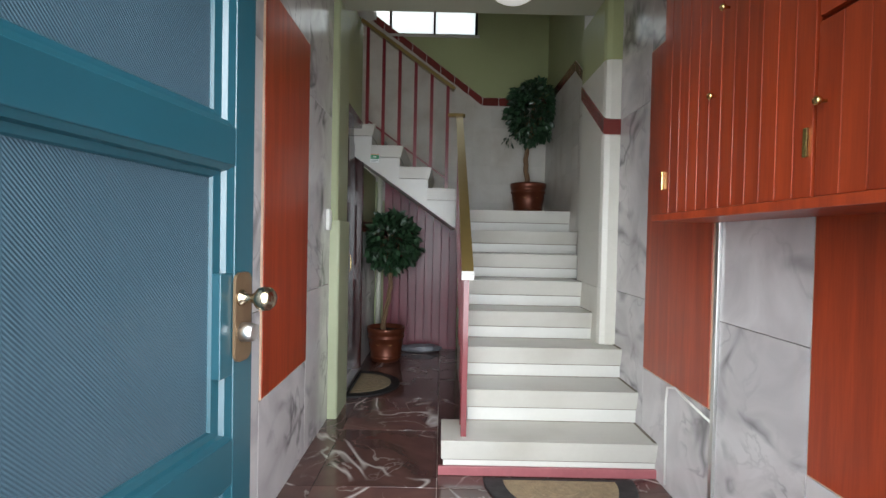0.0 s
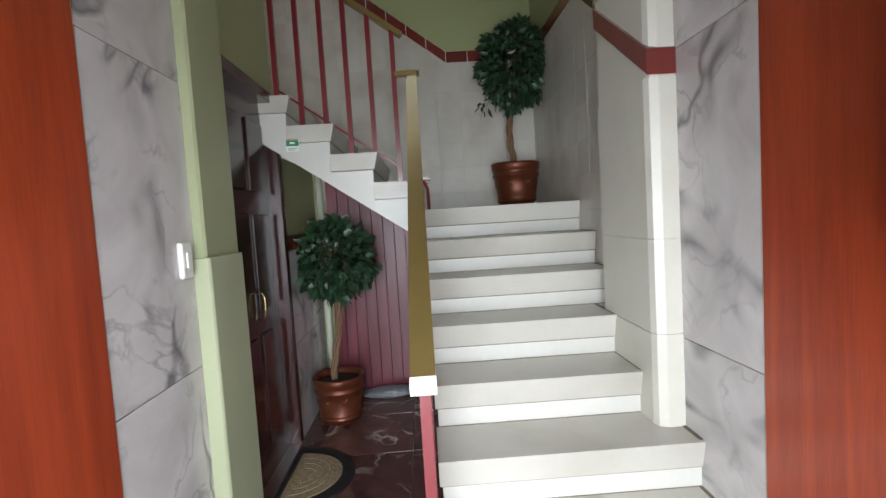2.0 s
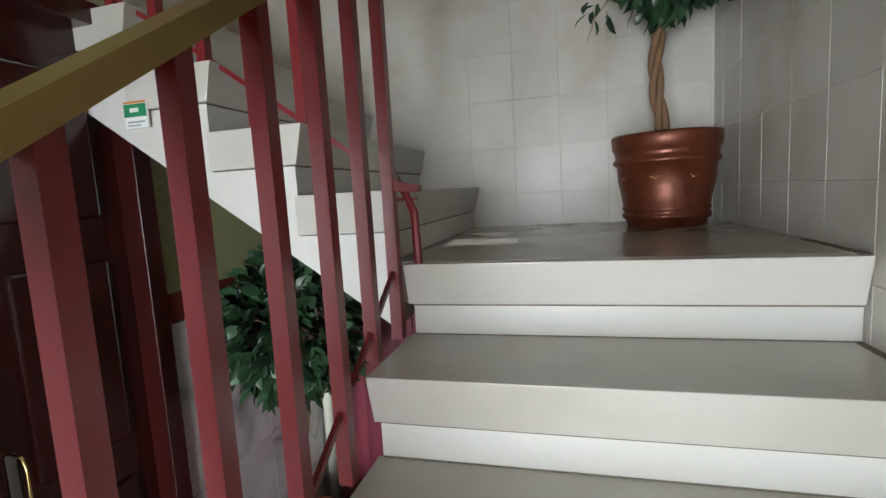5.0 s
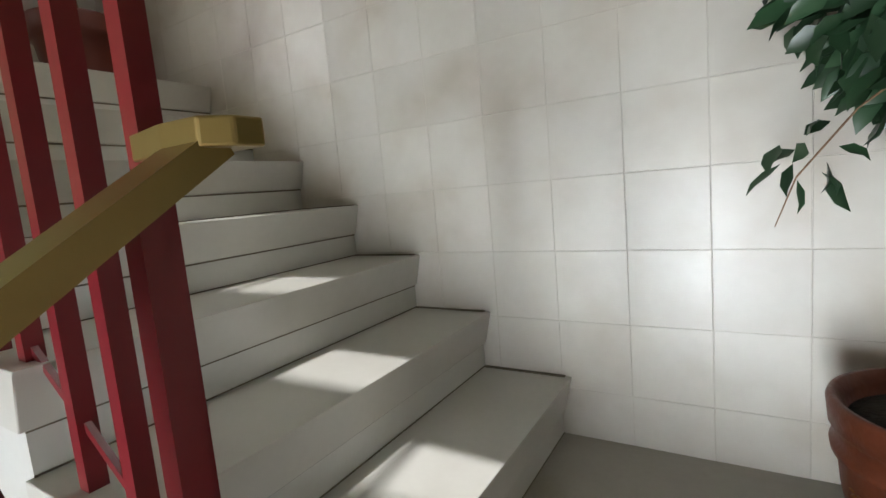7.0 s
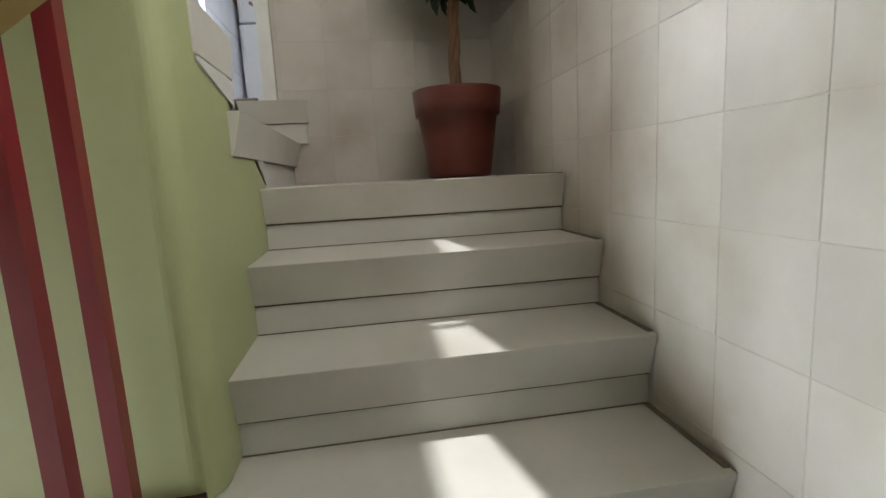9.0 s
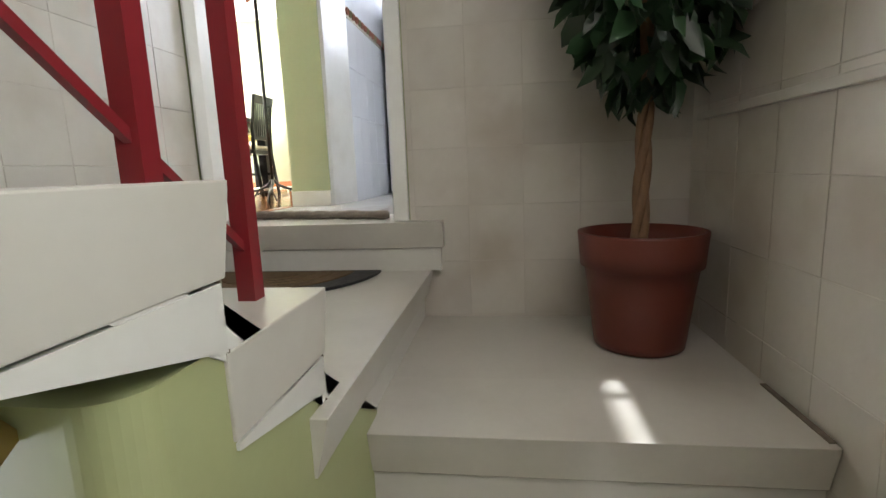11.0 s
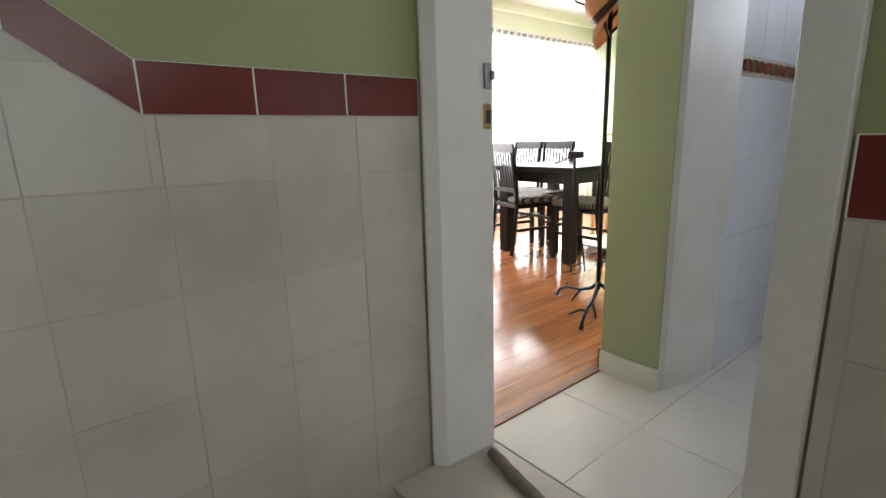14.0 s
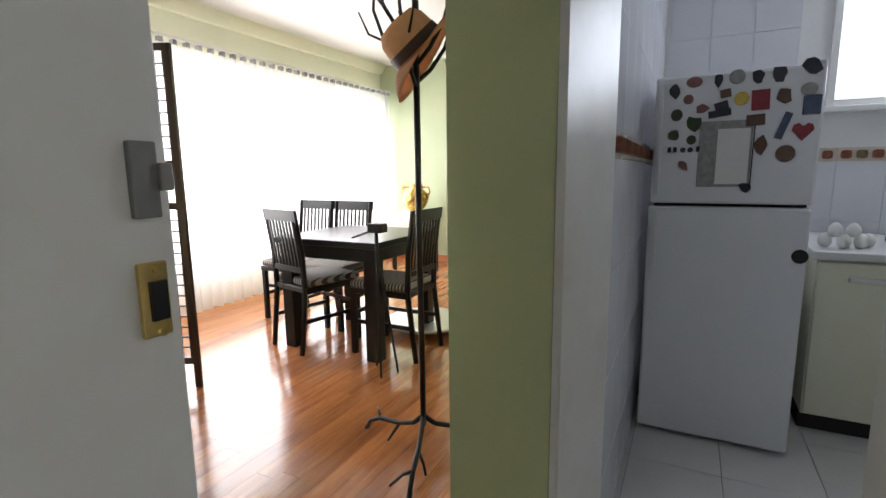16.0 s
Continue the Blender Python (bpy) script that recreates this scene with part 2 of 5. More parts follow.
def marble(name, base, cloud, vein, vein_scale=1.6, width=0.035, rough=0.18, amount=0.8, tone=0.08):
    """Polished veined stone: clouds, and thin veins along the folds of a warped noise."""
    m = bpy.data.materials.new(name)
    m.use_nodes = True
    ns, lk = m.node_tree.nodes, m.node_tree.links.new
    b = ns["Principled BSDF"]
    geo, oi = ns.new("ShaderNodeNewGeometry"), ns.new("ShaderNodeObjectInfo")
    sh = ns.new("ShaderNodeVectorMath")
    sh.operation = "SCALE"
    sh.inputs[0].default_value = (31, 17, 23)
    lk(oi.outputs["Random"], sh.inputs["Scale"])
    off = ns.new("ShaderNodeVectorMath")
    lk(geo.outputs["Position"], off.inputs[0])
    lk(sh.outputs[0], off.inputs[1])
    n1 = ns.new("ShaderNodeTexNoise")
    n1.inputs["Scale"].default_value, n1.inputs["Detail"].default_value, n1.inputs["Distortion"].default_value = 2.5, 8, 1.2
    lk(off.outputs[0], n1.inputs["Vector"])
    mix = ns.new("ShaderNodeMix")
    mix.data_type = "RGBA"
    cl = ns.new("ShaderNodeMapRange")
    cl.inputs["From Min"].default_value, cl.inputs["From Max"].default_value = 0.38, 0.68
    lk(n1.outputs["Fac"], cl.inputs["Value"])
    lk(cl.outputs[0], mix.inputs["Factor"])
    mix.inputs["A"].default_value, mix.inputs["B"].default_value = (*base, 1), (*cloud, 1)
    out = mix.outputs["Result"]
    for k, (s, wd, am) in enumerate(((vein_scale, width, amount), (vein_scale * 2.3, width * 0.7, amount * 0.5))):
        n2 = ns.new("ShaderNodeTexNoise")
        n2.inputs["Scale"].default_value, n2.inputs["Detail"].default_value, n2.inputs["Distortion"].default_value = s, 3 + k, 0.8
        lk(off.outputs[0], n2.inputs["Vector"])
        sb = ns.new("ShaderNodeMath")
        sb.operation = "SUBTRACT"
        sb.inputs[1].default_value = 0.5
        lk(n2.outputs["Fac"], sb.inputs[0])
        ab = ns.new("ShaderNodeMath")
        ab.operation = "ABSOLUTE"
        lk(sb.outputs[0], ab.inputs[0])
        vr = ns.new("ShaderNodeMapRange")
        vr.inputs["From Min"].default_value, vr.inputs["From Max"].default_value = 0.0, wd
        vr.inputs["To Min"].default_value, vr.inputs["To Max"].default_value = am, 0.0
        lk(ab.outputs[0], vr.inputs["Value"])
        gate = ns.new("ShaderNodeTexNoise")
        gate.inputs["Scale"].default_value = 3.0
        lk(off.outputs[0], gate.inputs["Vector"])
        gr = ns.new("ShaderNodeMapRange")
        gr.inputs["From Min"].default_value, gr.inputs["From Max"].default_value = 0.45, 0.62
        lk(gate.outputs["Fac"], gr.inputs["Value"])
        gm = ns.new("ShaderNodeMath")
        gm.operation = "MULTIPLY"
        lk(vr.outputs[0], gm.inputs[0])
        lk(gr.outputs[0], gm.inputs[1])
        mv = ns.new("ShaderNodeMix")
        mv.data_type = "RGBA"
        lk(gm.outputs[0], mv.inputs["Factor"])
        lk(out, mv.inputs["A"])
        mv.inputs["B"].default_value = (*vein, 1)
        out = mv.outputs["Result"]
    rr = ns.new("ShaderNodeMapRange")
    rr.inputs["To Min"].default_value, rr.inputs["To Max"].default_value = 1 - tone, 1 + tone
    lk(oi.outputs["Random"], rr.inputs["Value"])
    sc = ns.new("ShaderNodeVectorMath")
    sc.operation = "SCALE"
    lk(out, sc.inputs[0])
    lk(rr.outputs[0], sc.inputs["Scale"])
    lk(sc.outputs[0], b.inputs["Base Color"])
    rf = ns.new("ShaderNodeMapRange")
    rf.inputs["To Min"].default_value, rf.inputs["To Max"].default_value = rough * 0.7, rough * 1.5
    lk(n1.outputs["Fac"], rf.inputs["Value"])
    lk(rf.outputs[0], b.inputs["Roughness"])
    return m


def glow(name, colour, strength):
    m = bpy.data.materials.new(name)
    m.use_nodes = True
    b = m.node_tree.nodes["Principled BSDF"]
    b.inputs["Base Color"].default_value = (*colour, 1)
    b.inputs["Emission Color"].default_value, b.inputs["Emission Strength"].default_value = (*colour, 1), strength
    return m


def glass(name, rough=0.02, colour=(0.9, 0.95, 0.95)):
    m = bpy.data.materials.new(name)
    m.use_nodes = True
    b = m.node_tree.nodes["Principled BSDF"]
    b.inputs["Base Color"].default_value = (*colour, 1)
    b.inputs["Roughness"].default_value, b.inputs["Transmission Weight"].default_value, b.inputs["IOR"].default_value = rough, 1.0, 1.45
    return m


def sheer(name, colour):
    m = bpy.data.materials.new(name)
    m.use_nodes = True
    ns, lk = m.node_tree.nodes, m.node_tree.links.new
    ns.remove(ns["Principled BSDF"])
    tr, df, tp, m1, m2 = (ns.new("ShaderNode" + k) for k in ("BsdfTranslucent", "BsdfDiffuse", "BsdfTransparent", "MixShader", "MixShader"))
    tr.inputs[0].default_value = df.inputs[0].default_value = (*colour, 1)
    lk(tr.outputs[0], m1.inputs[1])
    lk(df.outputs[0], m1.inputs[2])
    m1.inputs[0].default_value = 0.4
    lk(m1.outputs[0], m2.inputs[1])
    lk(tp.outputs[0], m2.inputs[2])
    m2.inputs[0].default_value = 0.35
    lk(m2.outputs[0], ns["Material Output"].inputs["Surface"])
    return m


GREEN = mat("green_wall_paint", (0.345, 0.37, 0.185), 0.45, vary=0.06, scale=2.5, fine=180, bump=0.12, dirt=((0.2, 0.22, 0.1), 0.25, 1.5))
CREAM_PAINT = mat("cream_paint", (0.72, 0.72, 0.6), 0.5, vary=0.05, scale=2, fine=150, bump=0.1)
WHITE = mat("white_wall_paint", (0.78, 0.78, 0.76), 0.6, vary=0.04, scale=2, fine=200, bump=0.1)
GLOSS_WHITE = mat("white_gloss_paint", (0.78, 0.78, 0.75), 0.3, vary=0.05, scale=5, fine=90, bump=0.2, dirt=((0.5, 0.47, 0.4), 0.4, 5))
STONE = mat("pale_stair_stone", (0.53, 0.51, 0.46), 0.25, vary=0.06, scale=3, fine=220, bump=0.05, random_tone=0.03, dirt=((0.33, 0.305, 0.25), 0.6, 2.2), roughvary=0.35)
WORN_STONE = mat("worn_landing_stone", (0.38, 0.355, 0.305), 0.22, vary=0.08, scale=3, fine=220, bump=0.05, dirt=((0.26, 0.235, 0.185), 0.6, 2.4), roughvary=0.35)
STONE_RISER = mat("pale_stair_riser", (0.59, 0.58, 0.54), 0.35, vary=0.06, scale=3, fine=160, bump=0.06, random_tone=0.03, dirt=((0.5, 0.47, 0.4), 0.4, 2.0))
TILE = mat("cream_wall_tile", (0.56, 0.53, 0.475), 0.34, vary=0.05, scale=5, fine=40, bump=0.25, random_tone=0.05, depth=0.004, dirt=((0.36, 0.3, 0.225), 0.75, 3.2), roughvary=0.15)
GROUT = mat("grout", (0.52, 0.485, 0.425), 0.85, vary=0.12, scale=6, fine=200, bump=0.3)
BAND = mat("maroon_border_tile", (0.16, 0.03, 0.025), 0.22, vary=0.15, scale=10, fine=90, bump=0.12, random_tone=0.12)
MARBLE = marble("grey_wall_marble", (0.61, 0.58, 0.575), (0.46, 0.43, 0.43), (0.16, 0.15, 0.155), 1.5, 0.04, 0.16, 0.9)
DARK_MARBLE = marble("dark_floor_marble", (0.07, 0.036, 0.032), (0.12, 0.06, 0.05), (0.6, 0.55, 0.52), 1.4, 0.016, 0.1, 0.85, 0.2)
RED_WOOD = grain("red_varnished_wood", (0.235, 0.027, 0.008), (0.42, 0.058, 0.015), (6, 6, 0.35), 0.36, 0.15)
RED_WOOD_EDGE = mat("bare_wood_edge", (0.62, 0.42, 0.3), 0.6, vary=0.2, scale=14, fine=90, bump=0.3)
DOOR_WOOD = grain("dark_red_door_wood", (0.010, 0.002, 0.002), (0.045, 0.006, 0.005), (9, 9, 0.5), 0.25, 0.3)
PLANK = grain("maroon_plank", (0.12, 0.018, 0.032), (0.22, 0.038, 0.058), (8, 8, 0.6), 0.4, 0.1, random_tone=0.2)
RED = mat("red_metal_paint", (0.155, 0.011, 0.015), 0.3, vary=0.12, scale=7, fine=110, bump=0.12, coat=0.2)
BRASS = mat("worn_brass", (0.31, 0.215, 0.075), 0.24, metal=0.7, vary=0.1, scale=3, fine=120, bump=0.04, roughvary=0.2)
BRIGHT_BRASS = mat("polished_brass", (0.72, 0.55, 0.22), 0.2, metal=1.0, vary=0.1, bump=0.03)
TEAL = mat("teal_gloss_paint", (0.006, 0.042, 0.058), 0.36, vary=0.1, scale=6, fine=80, bump=0.12, coat=0.2)
COPPER = mat("copper_painted_clay", (0.14, 0.036, 0.016), 0.36, metal=0.45, vary=0.35, scale=14, fine=70, bump=0.5, roughvary=0.4)
RUBBED_GOLD = mat("rubbed_gold_paint", (0.27, 0.13, 0.045), 0.36, metal=0.6, vary=0.4, scale=20, fine=70, bump=0.5)
CLAY = mat("terracotta_plastic", (0.125, 0.026, 0.016), 0.42, vary=0.12, scale=6, fine=70, bump=0.12)
SOIL = mat("potting_soil", (0.035, 0.025, 0.017), 0.95, vary=0.5, scale=30, fine=120, bump=1.0, depth=0.02)
BARK = mat("twisted_bark", (0.2, 0.115, 0.06), 0.75, vary=0.35, scale=14, fine=70, bump=0.8, stretch=(4, 4, 1), depth=0.006)
LEAF = mat("ficus_leaf", (0.024, 0.058, 0.026), 0.38, vary=0.2, scale=12, fine=60, bump=0.1, island=0.5)
BIG_LEAF = mat("broad_leaf", (0.014, 0.036, 0.014), 0.35, vary=0.2, scale=9, fine=50, bump=0.1, island=0.5)
RUBBER = mat("black_rubber", (0.012, 0.012, 0.013), 0.6, vary=0.3, scale=20, fine=160, bump=0.6)
TAN_COIR = mat("tan_coir", (0.27, 0.2, 0.12), 0.95, vary=0.3, scale=35, fine=260, bump=1.0, depth=0.008)
COIR = mat("coir", (0.12, 0.075, 0.035), 0.95, vary=0.35, scale=35, fine=260, bump=1.0, depth=0.008)
JOINT_AND_SHADE = mat("joint_dirt_and_shade", (0.16, 0.135, 0.1), 0.9, vary=0.5, scale=14, fine=60, bump=0.5)
STEEL = mat("brushed_steel", (0.62, 0.62, 0.6), 0.32, metal=1.0, vary=0.08, scale=12, fine=140, bump=0.04)
IRON = mat("black_iron", (0.012, 0.012, 0.013), 0.42, metal=0.3, vary=0.3, scale=20, fine=120, bump=0.2)
LACQUER = mat("black_lacquered_wood", (0.006, 0.005, 0.005), 0.26, vary=0.3, scale=8, fine=80, bump=0.04, spec=0.35)
PLASTIC = mat("white_plastic", (0.75, 0.74, 0.7), 0.35, vary=0.04, bump=0.03)
ENAMEL = mat("white_enamel", (0.74, 0.75, 0.76), 0.3, vary=0.03, scale=3, fine=300, bump=0.1)
KITCHEN_TILE = mat("white_kitchen_tile", (0.7, 0.71, 0.74), 0.16, vary=0.03, scale=4, fine=60, bump=0.08, random_tone=0.02)
FLOOR_TILE = mat("white_floor_tile", (0.66, 0.65, 0.62), 0.2, vary=0.05, scale=5, fine=80, bump=0.05, random_tone=0.03, dirt=((0.5, 0.48, 0.44), 0.3, 3))
PARQUET = grain("orange_wood_floor", (0.3, 0.095, 0.032), (0.56, 0.23, 0.085), (0.7, 9, 9), 0.16, 0.5, 3.0, 0.22, 0.03)
STRAW = mat("straw", (0.52, 0.27, 0.14), 0.8, vary=0.15, scale=30, fine=260, bump=0.6)
RIBBON = mat("brown_ribbon", (0.045, 0.02, 0.015), 0.6, vary=0.2, scale=30, fine=200, bump=0.3)
GOLD = mat("gilt_ceramic", (0.55, 0.36, 0.1), 0.25, metal=0.7, vary=0.3, scale=18, fine=60, bump=0.2)
GREY = mat("grey_outdoor_paving", (0.3, 0.3, 0.29), 0.8, vary=0.15, scale=2, fine=70, bump=0.5)
SHEER = sheer("sheer_white_fabric", (0.9, 0.9, 0.88))
DAYLIGHT = glow("bright_daylight", (1.0, 1.0, 1.0), 4.0)
COOL_DAYLIGHT = glow("cool_daylight", (0.92, 0.96, 1.0), 2.3)
PANE = glass("window_glass")


# ---- stair measures ----
RISE = 0.19
WEST, EAST, NORTH, SOUTH, DOORWALL = 1.88, 3.80, 7.155, 5.25, 0.375
Y1, RUN1 = 4.117, 0.2685
X2, RUN2 = 2.795, 0.259
X3, RUN3 = 1.42, 0.262
Z_LAND, Z_TOP, Z_PLAT, Z_FLAT = 8 * RISE, 15 * RISE, 16 * RISE, 17 * RISE
CEIL = 6.0

# ---- large structure ----
solid("ground", boxed((-14, 16, -16, 1.75, -0.2, -0.02)), GREY, "grey paved ground outside the street door", "ground", "structure")
floor_bed = solid("floor_hall", boxed((1.72, 3.95, 1.75, 7.3, -0.15, -0.012)), GROUT, "dark veined marble floor of the entrance hall", "floor", "structure")
wall_west = solid("wall_west", boxed((1.70, 1.868, 1.95, 5.25, 0, 3.05), (1.70, 1.868, 5.25, 6.03, 2.28, 3.2), (1.70, 1.868, 6.106, 6.16, 0.0, 1.945), (1.66, 1.868, 6.16, 7.155, 0, 1.93)), GREEN, "hall wall in green paint above stone cladding", "wall", "structure")
bm = bmesh.new()
box(bm, 1.66, 1.70, 6.106, 6.16, 0, 1.94)
part("corner", bm, GREEN, wall_west)
bm = bmesh.new()
prism(bm, [(1.70, 1.98), (1.70, 3.205), (1.15, 2.86), (1.15, 2.60)], "y", 6.05, 6.195)
well = solid("wall_stairwell", bm, GREEN, "green painted wall under the upper flight with a rounded end", "wall", "structure")
bm = bmesh.new()
prism(bm, [(1.70, 6.02), (1.867, 6.02), (1.867, 6.0325)] + [(1.814 + 0.054 * math.cos(a), 6.141 + 0.054 * math.sin(a)) for a in [k * math.pi / 20 for k in range(11)]] + [(1.70, 6.195)], "z", 2.283, 3.24)
part("rounded_end", bm, GREEN, well)
solid("wall_east", boxed((3.812, 3.98, 1.95, 7.3, 0, CEIL)), GREEN, "hall and stair wall in green paint above cladding", "wall", "structure")
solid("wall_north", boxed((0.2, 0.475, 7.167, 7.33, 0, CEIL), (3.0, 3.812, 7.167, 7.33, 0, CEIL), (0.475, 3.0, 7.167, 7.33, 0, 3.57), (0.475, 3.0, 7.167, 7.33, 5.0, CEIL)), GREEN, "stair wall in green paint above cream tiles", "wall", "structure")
solid("wall_flat_door", boxed((0.09, 0.27, 5.10, 5.25, Z_TOP, CEIL), (0.10, 0.363, 6.099, 7.167, Z_TOP - 0.2, CEIL), (0.10, 0.363, 5.25, 6.099, 5.25, CEIL), (0.10, 0.363, 5.25, 6.099, Z_TOP - 0.2, 3.0)), GREEN, "landing wall with the flat's door opening", "wall", "structure")
solid("wall_south", boxed((0.27, 3.812, 5.10, 5.238, 3.05, CEIL), (0.27, 1.7, 5.10, 5.238, Z_TOP - 0.2, 3.05)), GREEN, "landing wall in green paint above cream tiles", "wall", "structure")
solid("wall_entrance", boxed((1.70, 1.9, 1.80, 1.95, 0, 3.05), (3.35, 3.98, 1.80, 1.95, 0, 3.05), (1.9, 3.35, 1.80, 1.95, 2.22, 3.05)), WHITE, "street wall around the entrance opening", "wall", "structure")
solid("ceiling_hall", boxed((1.70, 3.98, 1.80, 5.08, 2.86, 3.05)), mat("hall_ceiling_paint", (0.42, 0.43, 0.33), 0.6, vary=0.05, scale=2, fine=120, bump=0.1), "green-grey ceiling of the entrance hall", "ceiling", "structure")
solid("ceiling_stair", boxed((0.10, 3.98, 5.08, 7.33, CEIL, CEIL + 0.15)), WHITE, "white ceiling over the stairs", "ceiling", "structure")
solid("wall_stair_upper", boxed((1.70, 3.98, 4.95, 5.10, 3.05, CEIL)), GREEN, "green painted upper wall over the hall", "wall", "structure")

# pilasters
solid("pilaster_west", prism(bmesh.new(), [(1.868, 4.905), (1.915, 4.905), (1.925, 4.915), (1.925, 5.235), (1.915, 5.245), (1.868, 5.245)], "z", 0, 2.86), mat("pale_green_shaft_shaded", (0.33, 0.355, 0.21), 0.45, vary=0.06, scale=3, fine=150, bump=0.12), "pale green painted pilaster beside the ground floor door", "pilaster", "structure")

# one green on casing and shaft; the brighter light low down is in this tone
solid("pilaster_foot", prism(bmesh.new(), [(1.868, 4.885), (1.935, 4.885), (1.945, 4.895), (1.945, 5.232), (1.868, 5.232)], "z", 0, 1.36, 0.004), mat("pale_green_casing_lit", (0.40, 0.43, 0.28), 0.45, vary=0.06, scale=3, bump=0.12), "pale green lower casing of the pilaster, toned lighter for the light on it", "pilaster", "structure")


# ---- stairs ----
def flight(name, label, kind_dir, count, nose0, run, z0, a, b, under, ends=None):
    """kind_dir 'y+' climbs along +y between x=a and b; 'x-' and 'x+' climb along x between y=a and b."""
    st = thing(name, label, "stairs", kind="structure")
    s = {"y+": 1, "x-": -1, "x+": 1}[kind_dir]
    axis = "x" if kind_dir == "y+" else "y"
    for k in range(count):
        n, z = nose0 + s * run * k, z0 + RISE * (k + 1)
        nxt = n + s * run
        lo, hi = ends(k) if ends else (a, b)
        top = [(n, z), (n + s * 0.004, z - 0.012), (n + s * 0.026, z - 0.108), (nxt + s * 0.04, z - 0.108), (nxt + s * 0.04, z)]
        bm = bmesh.new()
        prism(bm, top, axis, lo, hi, 0.0025)
        part("tread", bm, STONE, st)
        r0, r1 = n + s * 0.036, nxt + s * 0.036
        bm = bmesh.new()
        prism(bm, [(r0, z - 0.111), (r0, under(r0, z)), (r1, under(r1, z)), (r1, z - 0.111)], axis, lo + 0.012, hi)
        part("riser", bm, STONE_RISER, st)
        bm, foot = bmesh.new(), z - RISE
        prism(bm, [(r0 - s * 0.0025, foot - 0.001), (r0 - s * 0.0025, foot + 0.003), (r0 + s * 0.001, foot + 0.003), (r0 + s * 0.001, foot - 0.001)], axis, lo + 0.012, hi)
        # dark strip below the nosing: its shade line put in as colour
        prism(bm, [(r0 - s * 0.0015, z - 0.1135), (r0 - s * 0.0015, z - 0.108), (r0 + s * 0.001, z - 0.108), (r0 + s * 0.001, z - 0.1135)], axis, lo + 0.012, hi)
        prism(bm, [(n + s * 0.02, z), (nxt + s * 0.03, z), (nxt + s * 0.03, z + 0.003), (n + s * 0.02, z + 0.003)], axis, *((lo, lo + 0.013) if kind_dir == "x+" else (hi - 0.014, hi)))
        part("joint_and_shade_line", bm, JOINT_AND_SHADE, st, "dark dirty joints, with a painted shade line under the nosing")
    return st


def ends1(k):
    return (2.66 if k == 0 else 2.80, 3.70 if k in (3, 4) else 3.80)


flight("stairs_lower", "pale stone stair flight with undercut nosings", "y+", 8, Y1, RUN1, 0.0, 2.8, EAST, lambda y, z: 0.0, ends1)
flight("stairs_middle", "pale stone stair flight along the tiled wall", "x-", 7, X2, RUN2, Z_LAND, 6.03, NORTH, lambda x, z: 1.32 + (X2 - x) * 0.69, lambda k: (6.02 if k < 4 else 6.10, NORTH))
flight("stairs_upper", "pale stone stair flight rising past the flat's landing", "x+", 7, X3, RUN3, Z_PLAT, SOUTH, 6.20, lambda x, z: min(z - 0.12, 3.02 + (x - 1.40) * 0.66))
bm = bmesh.new()
prism(bm, [(1.15, 2.862), (1.868, 3.312), (1.868, 3.40), (1.47, 3.10), (1.47, 3.035), (1.15, 2.93)], "y", 6.06, 6.198)
solid("stair_string", bm, STONE_RISER, "white stone string under the upper flight", "trim", "structure")
ld = thing("landing_lower", "pale stone stair landing with a glossy worn surface", "landing", kind="structure")
part("slab", boxed((2.7595, 3.81, 6.05, 7.165, Z_LAND - 0.11, Z_LAND + 0.0005)), WORN_STONE, ld)
part("base", boxed((2.84, 3.81, 6.04, 7.165, 0, Z_LAND - 0.11)), WHITE, ld)
ld = thing("landing_upper", "pale stone landing with a raised platform at the flat's door", "landing", kind="structure")
part("slab", boxed((0.36, 1.19, 6.10, 7.165, Z_TOP - 0.16, Z_TOP - 0.002)), STONE, ld)
bm = bmesh.new()
prism(bm, [(6.225, Z_PLAT), (6.222, Z_PLAT - 0.012), (6.20, Z_PLAT - 0.105), (5.2, Z_PLAT - 0.105), (5.2, Z_PLAT)], "x", 0.36, X3 + 0.10, 0.002)
part("platform", bm, STONE, ld)
part("riser", boxed((0.36, X3 + 0.10, 5.2, 6.185, Z_TOP - 0.1, Z_PLAT - 0.108)), STONE_RISER, ld)
bm = bmesh.new()
prism(bm, [(0.445, Z_FLAT), (0.442, Z_FLAT - 0.012), (0.42, Z_FLAT - 0.10), (0.08, Z_FLAT - 0.10), (0.08, Z_FLAT)], "y", 5.252, 6.275, 0.002)
part("door_step", bm, STONE, ld)
part("door_step_riser", boxed((0.08, 0.41, 5.252, 6.262, Z_PLAT, Z_FLAT - 0.103)), STONE_RISER, ld)
solid("landing_top", boxed((3.25, 3.81, 5.24, 6.2, 4.2, 4.37)), STONE, "stone landing at the head of the upper flight", "landing", "structure")


